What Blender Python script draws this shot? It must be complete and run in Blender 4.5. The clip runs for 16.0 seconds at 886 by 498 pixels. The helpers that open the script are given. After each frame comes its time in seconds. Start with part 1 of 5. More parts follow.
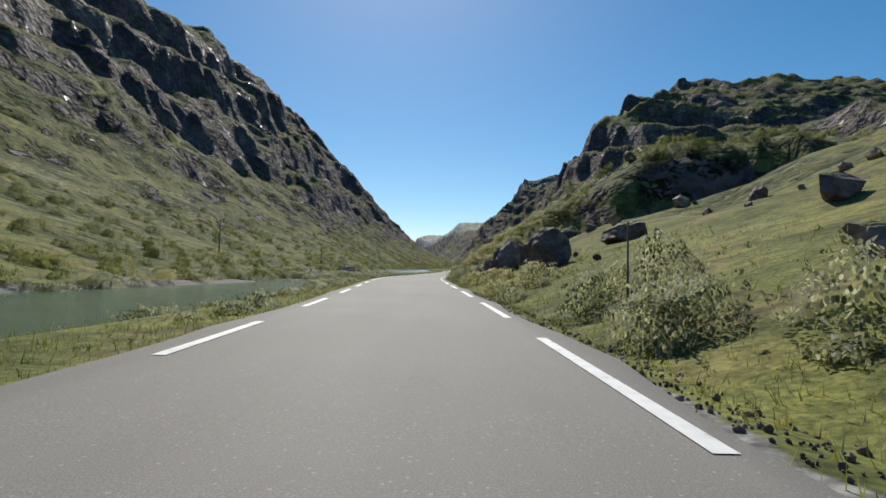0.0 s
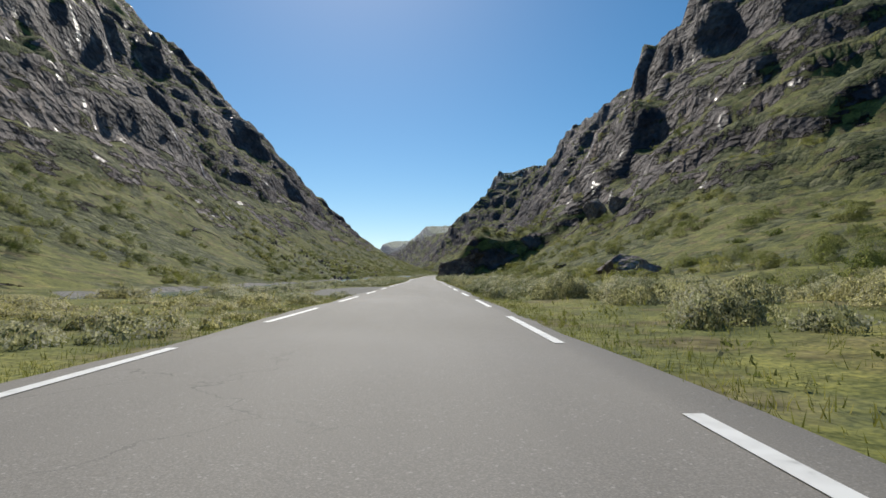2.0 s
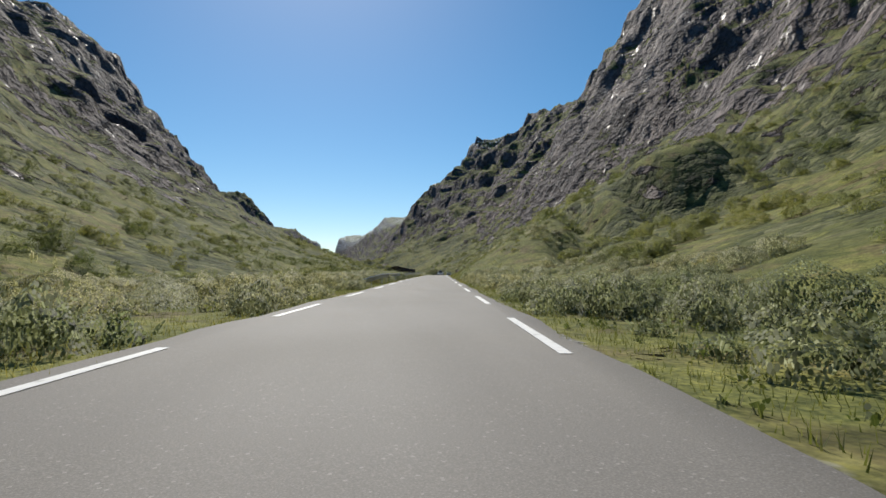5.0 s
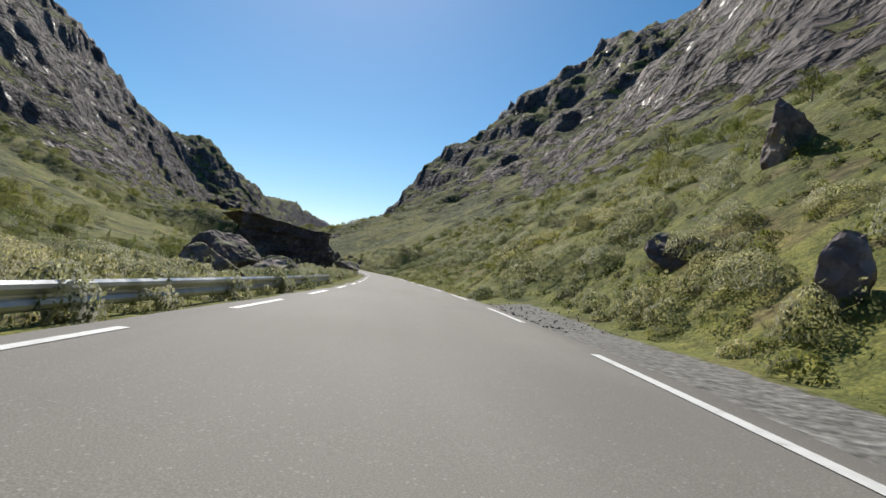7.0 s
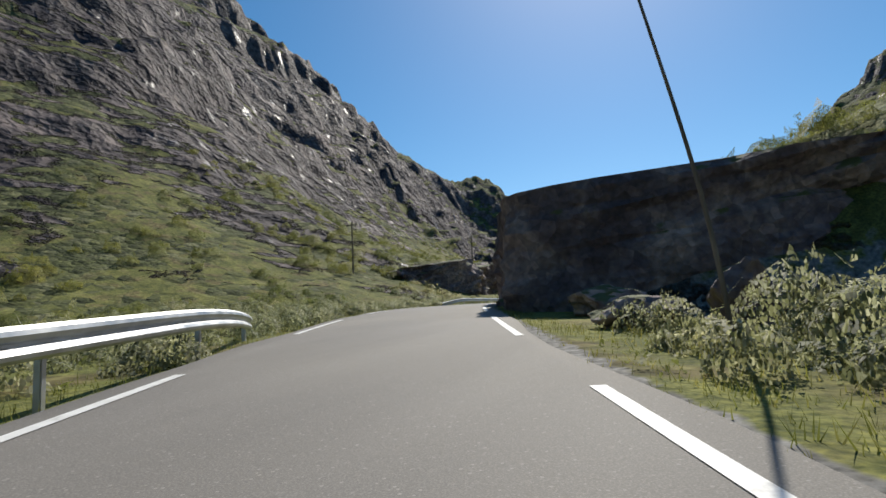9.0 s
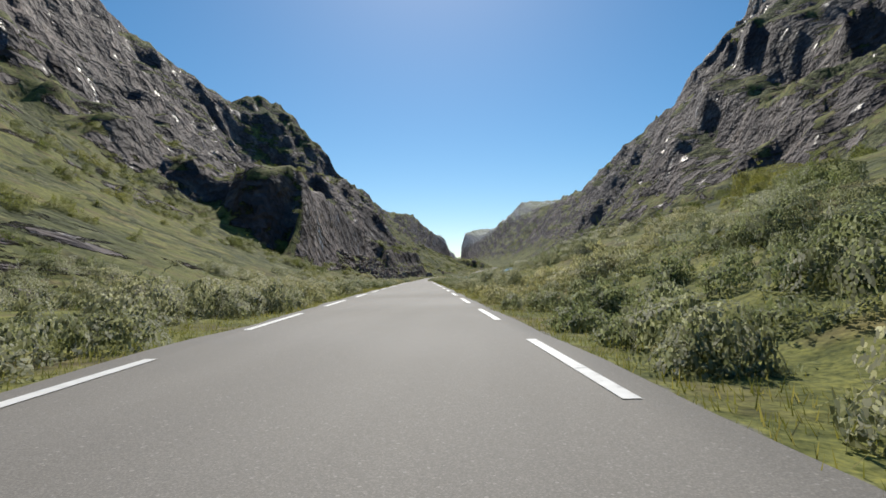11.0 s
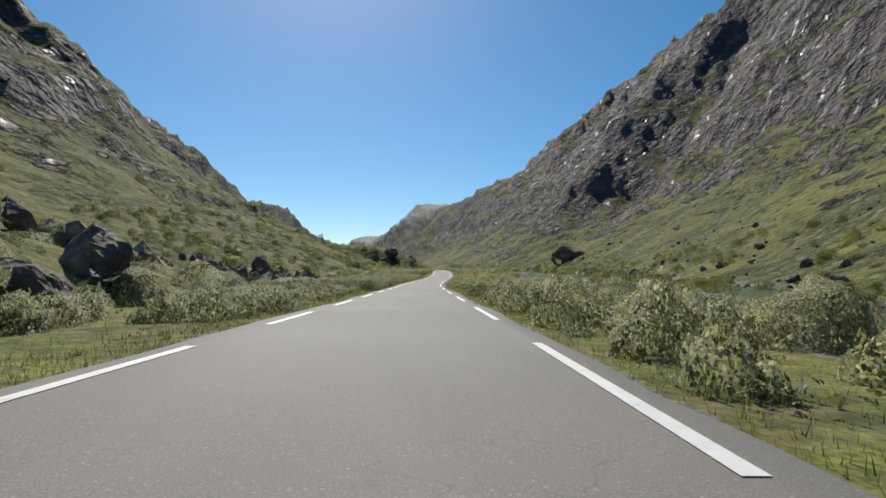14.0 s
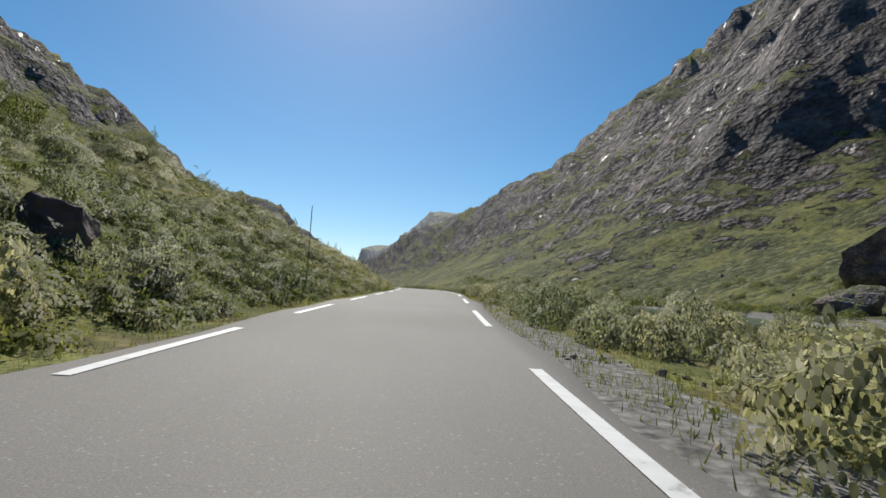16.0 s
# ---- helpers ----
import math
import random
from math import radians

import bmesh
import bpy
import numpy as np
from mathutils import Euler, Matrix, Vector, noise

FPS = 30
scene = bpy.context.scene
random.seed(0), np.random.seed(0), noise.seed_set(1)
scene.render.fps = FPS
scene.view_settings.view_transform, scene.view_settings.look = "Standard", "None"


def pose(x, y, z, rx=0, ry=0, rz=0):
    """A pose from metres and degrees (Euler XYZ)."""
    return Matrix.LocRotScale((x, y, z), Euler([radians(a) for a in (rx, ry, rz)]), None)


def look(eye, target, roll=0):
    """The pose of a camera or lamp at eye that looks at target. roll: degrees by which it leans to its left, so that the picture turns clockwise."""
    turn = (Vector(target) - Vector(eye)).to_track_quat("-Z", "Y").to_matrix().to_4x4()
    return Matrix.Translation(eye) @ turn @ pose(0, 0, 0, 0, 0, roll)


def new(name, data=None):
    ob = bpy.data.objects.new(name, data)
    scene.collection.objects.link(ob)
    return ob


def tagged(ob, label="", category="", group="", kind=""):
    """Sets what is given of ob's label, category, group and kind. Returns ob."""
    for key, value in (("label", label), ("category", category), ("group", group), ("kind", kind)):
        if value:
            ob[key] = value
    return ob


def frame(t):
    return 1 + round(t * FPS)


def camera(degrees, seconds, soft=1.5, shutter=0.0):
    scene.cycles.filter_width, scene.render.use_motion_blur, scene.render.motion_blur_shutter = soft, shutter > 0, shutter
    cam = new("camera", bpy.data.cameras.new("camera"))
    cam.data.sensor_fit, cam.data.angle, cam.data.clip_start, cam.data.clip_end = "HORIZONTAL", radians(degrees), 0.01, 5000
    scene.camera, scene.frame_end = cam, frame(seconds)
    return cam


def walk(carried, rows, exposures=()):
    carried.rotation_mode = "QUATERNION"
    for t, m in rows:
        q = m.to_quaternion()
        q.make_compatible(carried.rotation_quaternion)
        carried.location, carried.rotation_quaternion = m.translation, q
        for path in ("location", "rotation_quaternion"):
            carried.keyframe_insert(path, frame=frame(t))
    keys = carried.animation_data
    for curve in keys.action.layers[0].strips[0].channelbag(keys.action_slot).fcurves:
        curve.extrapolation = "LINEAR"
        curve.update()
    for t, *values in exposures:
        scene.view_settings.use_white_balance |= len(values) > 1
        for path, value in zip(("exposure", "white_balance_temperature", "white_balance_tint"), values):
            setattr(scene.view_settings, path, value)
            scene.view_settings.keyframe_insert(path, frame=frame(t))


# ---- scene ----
# One world unit is about 4.5 m of the real valley: the film runs many times faster than the car did,
# so the whole valley is built to one reduced scale, all things alike.
EYE = 0.22            # lens above the asphalt

cam = camera(77.4, 16.0, soft=1.6)

# seconds, x, y, height over the road, yaw, pitch, roll
WAY = [
    (0, 0, 0, 0.0, -0.7, 2.6, 1.2),
    (0.5, -0.1, 16, 0.0, -2.0, 3.1, -0.5),
    (1, 0.8, 32.1, 0.0, -5.0, 3.2, 0.7),
    (1.5, 1.8, 48.8, 0.0, -4.3, 3.4, 0.2),
    (2, 2.6, 65.9, 0.0, -4.1, 3.3, -0.3),
    (2.5, 3.4, 83.6, 0.0, -4.3, 3.5, 0.7),
    (3, 4.2, 101.3, 0.0, -4.1, 3.7, -0.1),
    (3.5, 5.2, 119, 0.0, -4.7, 3.2, -0.7),
    (4.3, 8.0, 147, 0.0, -6.0, 2.9, 0.0),
    (5.2, 11.6, 176.5, 0.0, -8.5, 3.0, 0.0),
    (6, 15.5, 203, 0.0, -9.2, 3.5, 2.0),
    (6.5, 18.6, 219.4, 0.0, -11.0, 2.2, 2.3),
    (7, 21.2, 235.2, 0.0, -6.8, 2.2, 5.7),
    (7.5, 21.8, 253.6, 0.0, -0.9, 1.8, 3.6),
    (8, 19.4, 271.3, 0.0, 11.2, 3.0, 1.0),
    (8.5, 13.8, 287.3, 0.0, 20.4, 4.8, -2.0),
    (9, 7.7, 300.1, 0.0, 24.0, 6.4, -3.0),
    (9.5, 4.2, 309.6, 0.0, 12.9, 3.6, -1.6),
    (10, 2.6, 319.6, 0.0, 4.6, 3.2, -0.5),
    (10.8, 0.2, 338.5, 0.0, 4.5, 2.8, -0.6),
    (11.7, -2.6, 362, 0.0, 7.5, 2.6, -0.6),
    (12.5, -5.7, 387.5, 0.0, 8.6, 1.9, -0.5),
    (13, -7.5, 404.6, 0.0, 2.7, 2.9, -0.9),
    (13.5, -7.9, 419.2, 0.0, -4.8, 3.6, -2.0),
    (14, -6.1, 433.8, 0.0, -7.1, 3.8, 0.4),
    (14.5, -4.9, 446.7, 0.0, -6.7, 3.6, 1.0),
    (15, -2.5, 461.5, 0.0, -8.0, 5.4, 1.3),
    (15.5, -0.9, 475.3, 0.0, -6.3, 3.9, 2.6),
    (16, 0.8, 489.5, 0.0, -5.7, 5.2, 3.4),
]


def aim(x, y, z, yaw, pitch, roll):
    ya, pi = radians(yaw), radians(pitch)
    d = Vector((-math.sin(ya) * math.cos(pi), math.cos(ya) * math.cos(pi), math.sin(pi)))
    e = Vector((x, y, z))
    return look(e, e + 2 * d, roll)


# ---- road line ----
# half the width between the edge lines: along the valley, distance; the asphalt goes on a little beyond
HALF = [
    (-120, 0.55), (0, 0.504), (16, 0.71), (32.1, 0.581), (48.8, 0.608), (65.9, 0.61),
    (83.6, 0.603), (101.3, 0.631), (119, 0.533), (203, 0.564), (219.4, 0.498), (235.2, 0.709),
    (253.6, 0.56), (271.3, 0.422), (287.3, 0.576), (300.1, 0.528), (309.6, 0.686), (319.6, 0.558),
    (387.5, 0.551), (404.6, 0.531), (419.2, 0.488), (433.8, 0.557), (446.7, 0.48), (461.5, 0.432),
    (475.3, 0.498), (489.5, 0.473), (503, 0.55), (516, 0.55), (535, 0.55), (570, 0.55),
    (640, 0.55), (760, 0.55), (1000, 0.55), (2600, 0.55),
]
BEYOND = 0.085
# the middle of the road: along the valley, across, slope
MIDDLE = [
    (-120, -0.19, 0.0), (0, -0.141, 0.0013), (16, -0.511, 0.042), (32.1, 0.671, 0.0834),
    (48.8, 1.621, 0.0517), (65.9, 2.393, 0.0609), (83.6, 3.229, 0.0573), (101.3, 3.944, 0.0793),
    (119, 5.01, 0.059), (147, 7.809, 0.1107), (176.5, 11.408, 0.1353), (203, 15.152, 0.155),
    (219.4, 18.33, 0.1852), (235.2, 21.097, 0.1164), (253.6, 21.591, 0.0059), (271.3, 19.209, -0.2198),
    (287.3, 13.613, -0.4259), (300.1, 7.472, -0.4729), (309.6, 3.799, -0.2129), (319.6, 2.355, -0.08),
    (338.5, 0.009, -0.1235), (362, -2.791, -0.1203), (387.5, -5.841, -0.1478), (404.6, -7.638, -0.0362),
    (419.2, -8.106, 0.0759), (433.8, -6.294, 0.106), (446.7, -5.023, 0.1066), (461.5, -2.67, 0.1286),
    (475.3, -1.14, 0.104), (489.5, 0.622, 0.0593), (503, 1.71, 0.0125), (516, 1.008, -0.1325),
    (535, -3.694, -0.2156), (570, -9.191, -0.0952), (640, -7.19, 0.0027), (760, -12.19, -0.0486),
    (1000, -27.19, -0.0627), (2600, -130.19, -0.0644),
]
RZ = [(-120, -0.09), (-40, -0.09), (-16, -0.09), (-8, -0.06), (0, 0.00), (8, 0.07), (16, 0.12), (24, 0.19), (32, 0.29), (40, 0.39), (48, 0.49), (56, 0.58), (64, 0.67), (72, 0.74), (80, 0.82), (88, 0.89), (96, 0.98), (104, 1.10), (112, 1.21), (120, 1.34), (128, 1.46), (136, 1.58), (144, 1.69), (152, 1.80), (160, 1.90), (168, 1.99), (176, 2.08), (184, 2.17), (192, 2.25), (200, 2.32), (208, 2.38), (216, 2.38), (224, 2.34), (232, 2.26), (240, 2.17), (248, 2.07), (256, 1.98), (264, 1.96), (272, 2.04), (280, 2.21), (288, 2.47), (296, 2.83), (304, 3.24), (312, 3.40), (320, 3.45), (328, 3.47), (336, 3.48), (344, 3.48), (352, 3.47), (360, 3.44), (368, 3.41), (376, 3.36), (384, 3.30), (392, 3.24), (400, 3.22), (408, 3.26), (416, 3.37), (424, 3.52), (432, 3.66), (440, 3.78), (448, 3.93), (456, 4.20), (464, 4.60), (472, 4.91), (480, 5.11), (488, 5.39), (496, 5.68), (504, 5.89), (520, 6.14), (560, 6.79), (700, 8.49), (1000, 12.39), (2600, 27.89)]


def hermite(kx, ky, m, q):
    i = np.clip(np.searchsorted(kx, q) - 1, 0, len(kx) - 2)
    h = kx[i + 1] - kx[i]
    t = np.clip((q - kx[i]) / h, 0, 1)
    return ((1 + 2 * t) * (1 - t) ** 2 * ky[i] + t * (1 - t) ** 2 * h * m[i] + t * t * (3 - 2 * t) * ky[i + 1] + t * t * (t - 1) * h * m[i + 1])


def cubic(knots, q):
    """A smooth curve through knots."""
    kx, ky = np.array(knots, float).T
    return hermite(kx, ky, np.gradient(ky, kx), q)


def road_x(y):
    """Middle of the road."""
    return hermite(*np.array(MIDDLE, float).T, np.asarray(y, float))


def slant(y):
    return road_x(np.asarray(y) + 0.5) - road_x(np.asarray(y) - 0.5)


def line_u(y):
    kx, ky = np.array(HALF, float).T
    return hermite(kx, ky, kx * 0, np.asarray(y, float))


def road_z(y):
    return cubic(RZ, np.asarray(y, float))


def spot(y, u):
    """World place at u across the road (right is positive) and y along the valley, at road height."""
    s = float(slant(y))
    n = math.sqrt(1 + s * s)
    return float(road_x(y)) + u / n, y - u * s / n


walk(cam, [(t, aim(x, y, float(road_z(y)) + EYE + dz, yaw, pitch, roll)) for t, x, y, dz, yaw, pitch, roll in WAY],
     [(0.0, 0.0, 6690, 8), (1.0, 0.0, 6690, 8), (1.5, 0.26, 6690, 8), (1.9, -0.04, 6690, 8), (2.4, -0.04, 6690, 8), (6.0, 0.04, 6690, 8), (7.2, 0.10, 6690, 8), (9.2, 0.14, 6690, 8), (10.2, 0.04, 6690, 8), (13.0, 0.04, 6690, 8), (14.0, 0.0, 6690, 8), (16.0, 0.0, 6690, 8)])

# ---- light ----
SUN_AZ, SUN_EL = 5.8, 43.0        # degrees left of north, above the horizon
world = bpy.data.worlds.new("sky")
scene.world = world
world.use_nodes = True
wn = world.node_tree.nodes
sky = wn.new("ShaderNodeTexSky")
sky.sky_type, sky.sun_disc = "NISHITA", False
sky.sun_elevation, sky.sun_rotation = radians(SUN_EL), radians(-SUN_AZ)
sky.altitude, sky.air_density, sky.dust_density, sky.ozone_density = 1400, 1.0, 0.9, 2.4
clear = wn.new("ShaderNodeHueSaturation")        # the deep, slightly green-blue sky of clear mountain air
clear.inputs["Hue"].default_value, clear.inputs["Saturation"].default_value = 0.493, 1.34
world.node_tree.links.new(sky.outputs[0], clear.inputs["Color"])
world.node_tree.links.new(clear.outputs[0], wn["Background"].inputs[0])
wn["Background"].inputs[1].default_value = 0.105
sun = new("sun", bpy.data.lights.new("sun", "SUN"))
sun.data.energy, sun.data.angle, sun.data.color = 4.2, radians(0.53), (1.0, 0.95, 0.87)
sa, se = radians(SUN_AZ), radians(SUN_EL)
sun.matrix_world = look((0, 0, 300), Vector((0, 0, 300)) - Vector((-math.sin(sa) * math.cos(se), math.cos(sa) * math.cos(se), math.sin(se))))


# ---- noise for shapes ----
def lattice(ix, iy, seed):
    n = (ix.astype(np.int64) * 374761393 + iy.astype(np.int64) * 668265263 + seed * 974634797) & 0x7FFFFFFF
    n = ((n ^ (n >> 13)) * 1274126177) & 0x7FFFFFFF
    n = ((n ^ (n >> 15)) * 2246822519) & 0x7FFFFFFF
    return ((n ^ (n >> 16)) & 0xFFFF) / 65535.0


def vnoise(x, y, seed=0):
    """Smooth noise of -1 to 1 in a plane."""
    ix, iy = np.floor(x), np.floor(y)
    fx, fy = x - ix, y - iy
    fx, fy = fx * fx * fx * (fx * (fx * 6 - 15) + 10), fy * fy * fy * (fy * (fy * 6 - 15) + 10)
    a, b = lattice(ix, iy, seed), lattice(ix + 1, iy, seed)
    c, d = lattice(ix, iy + 1, seed), lattice(ix + 1, iy + 1, seed)
    return 2 * (a + (b - a) * fx + (c - a) * fy + (a - b - c + d) * fx * fy) - 1


def fbm(x, y, size, octaves, seed=0, gain=0.5):
    out, amp = 0.0, 1.0
    for o in range(octaves):
        ca, sa_ = math.cos(o * 0.9 + seed), math.sin(o * 0.9 + seed)
        out = out + amp * vnoise((ca * x - sa_ * y) / size, (sa_ * x + ca * y) / size, seed * 17 + o)
        amp, size = amp * gain, size / 2.03
    return out


def ridged(x, y, size, octaves, seed=0):
    out, amp = 0.0, 1.0
    for o in range(octaves):
        out = out + amp * (1 - 2 * np.abs(vnoise(x / size, y / size, seed * 13 + o)))
        amp, size = amp * 0.5, size / 2.1
    return out


def ease(a, b, x):
    t = np.clip((x - a) / (b - a), 0, 1)
    return t * t * (3 - 2 * t)


# ---- valley form ----
# Stations along the valley; at each the distance and height of the crest on either side.
STATIONS = list(range(-40, 621, 20)) + [660, 710, 780, 870, 980, 1120, 1300, 1550, 1900]
CREST = {
    -1: ([60.5, 60, 59.4, 58.7, 57.8, 56.8, 55.5, 51.6, 52.6, 66.1, 64.7, 64.5, 84.2, 96.6, 86.6, 80.1, 76.3, 76.2, 78.3, 78.2, 66.6, 65.5, 61.7, 62.8, 64, 54.6, 52, 69.5, 75.1, 72.3, 65.6, 63.6, 61.9, 57.6, 57.3, 60.6, 60.5, 53.2, 54.2, 52.3, 46.1, 39.9, 37.8],
         [43, 41, 39.5, 38.8, 39.2, 40.9, 43.2, 43.6, 48, 45.2, 52.6, 56.4, 70.3, 68, 56.5, 61.6, 60, 61.3, 67.8, 75.2, 70.2, 58.8, 55.4, 48.8, 48.7, 38.4, 42, 41.9, 46.3, 48.5, 53.9, 46.4, 42.8, 41.7, 33.8, 33.9, 43.6, 50.7, 49.7, 56.7, 58.1, 70.1, 81.1]),
    1: ([61.6, 61.1, 59.9, 57.1, 52.2, 46.6, 43.2, 34.8, 35.1, 54.3, 60.4, 66.4, 65.3, 57.6, 49, 42.2, 50.5, 62.8, 76, 80.2, 70.7, 70.1, 55.5, 51.3, 54.1, 65, 78.2, 76.9, 72.1, 62.2, 72.7, 75.3, 74.2, 65.2, 68.2, 67.4, 67.4, 74.4, 79.3, 79.9, 74.2, 44.7, 18.6],
        [34.8, 31.6, 28.7, 25.8, 22.9, 19.7, 17.7, 25.4, 35, 46, 53.7, 55.2, 53.2, 51.3, 54.1, 53.3, 58.8, 58.8, 50.8, 55.5, 56.1, 48.4, 38.5, 41.5, 45.1, 60.3, 71.9, 83.1, 64.7, 51.9, 54.8, 54.8, 54.1, 50.2, 47.4, 48.1, 51.7, 57.6, 66.6, 89.9, 80.4, 71.1, 99.5]),
}
# where the valley wall begins to rise, from the middle of the road
FOOT = {
    -1: [(-120, 5), (0, 5), (15, 5.5), (35, 8.5), (60, 8.0), (100, 7.5), (140, 7), (190, 5), (230, 5), (262, 4), (285, 7), (306, 8), (314, 2.6), (340, 2.8), (380, 3.5), (430, 4), (450, 7), (475, 4), (500, 4), (560, 8), (2600, 9)],
    1: [(-120, 3), (0, 2.5), (26, 3), (36, 5.0), (60, 4.0), (90, 4.0), (120, 4), (200, 2.5), (262, 2.5), (285, 4), (310, 4), (340, 4), (370, 8), (400, 11), (440, 12), (480, 15), (520, 16), (600, 12), (2600, 8)],
}


def wall(u, y, side):
    a = np.abs(u)
    c = np.interp(y, STATIONS, CREST[side][0])
    z = np.interp(y, STATIONS, CREST[side][1])
    f = cubic(FOOT[side], y)
    wob = 0.16 * fbm(y, u * 0.35, 60.0, 3, 5 + side)
    q = np.clip((a - f) / (c - f) * (1 + wob * ease(0.05, 0.3, (a - f) / (c - f)) * (1 - ease(0.7, 1.0, (a - f) / (c - f)))), 0, None)
    p = np.where(q < 0.35, q * q * 0.9 + q * 0.285, np.where(q < 1, 0.21 + (q - 0.35) * (0.79 / 0.65), 1 + 0.06 * (q - 1)))
    return z * np.minimum(p, 1.12), q


# how bare the rock is, along the valley
ROCKY = {
    -1: [(-120, 0.3), (50, 0.4), (85, 0.75), (140, 0.75), (200, 0.8), (255, 1.0), (330, 1.15), (430, 1.1), (452, 0.6), (520, 0.6), (2600, 0.7)],
    1: [(-120, 0.15), (30, 0.2), (60, 0.5), (110, 0.7), (160, 0.6), (200, 0.6), (262, 0.75), (330, 0.6), (380, 0.75), (430, 0.95), (520, 0.95), (2600, 0.8)],
}

# banks, spurs and crags beside the road: from y to y, soft over, side, from u to u, height
BANKS = [
    (-30, 15, 3.0, 1, 0.8, 9.0, 2.4),
    (15, 25, 1.5, 1, 0.8, 8.0, 4.0),
    (109.2, 116.5, 0.3, 1, 1.05, 1.7, 1.25),
    (109.8, 118, 0.6, 1, 1.5, 4.0, 3.0),
    (112, 121, 2.0, 1, 1.2, 6.0, 3.0),
    (119, 165, 2.0, 1, 1.3, 8.0, 3.6),
    (188, 233, 4.0, 1, 0.85, 11.0, 5.0),
    (231, 243, 2.0, 1, 1.55, 11.0, 5.0),
    (242, 264, 3.0, 1, 0.85, 11.0, 5.0),
    (270, 281, 1.5, 1, 1.0, 4.0, 1.5),
    (305.3, 309.5, 0.2, 1, 0.95, 1.5, 1.16),
    (309, 319, 1.5, 1, 1.5, 2.6, 1.1),
    (309, 332, 2.0, 1, 1.2, 8.0, 2.7),
    (330, 362, 9.0, 1, 1.2, 9.0, 2.4),
    (380, 440, 3.5, -1, 2.2, 6.5, 2.2),
    (374, 408, 3.0, -1, 6.2, 7.7, 6.6),
    (409, 428, 1.0, -1, 2.7, 3.4, 1.5),
    (408, 430, 2.0, -1, 3.6, 4.5, 3.2),
    (407, 430, 3.0, -1, 5.0, 13.5, 11.5),
    (259.8, 269.5, 0.8, -1, 2.3, 4.6, 1.9),
    (321, 346, 1.5, -1, 2.6, 4.6, 1.9),
    (205, 262, 8.0, 1, 48.0, 74.0, 52.0),
    (488, 508, 2.0, -1, 0.85, 6.0, 2.1),
]
# water: from y to y, soft over, side, near and far shore
RIVER = [
    (-60, 13, 3.0, -1, 1.6, 4.0),
    (20, 30, 2.0, -1, 2.6, 4.6),
    (27, 66, 3.0, -1, 1.8, 7.5),
    (58, 112, 5.0, -1, 3.6, 6.6),
    (112, 150, 3.0, -1, 1.7, 6.0),
    (385, 415, 4.0, 1, 3.9, 8.8),
    (412, 437, 4.0, 1, 2.3, 7.0),
    (430, 520, 6.0, 1, 3.8, 6.4),
]
WATER = -0.16


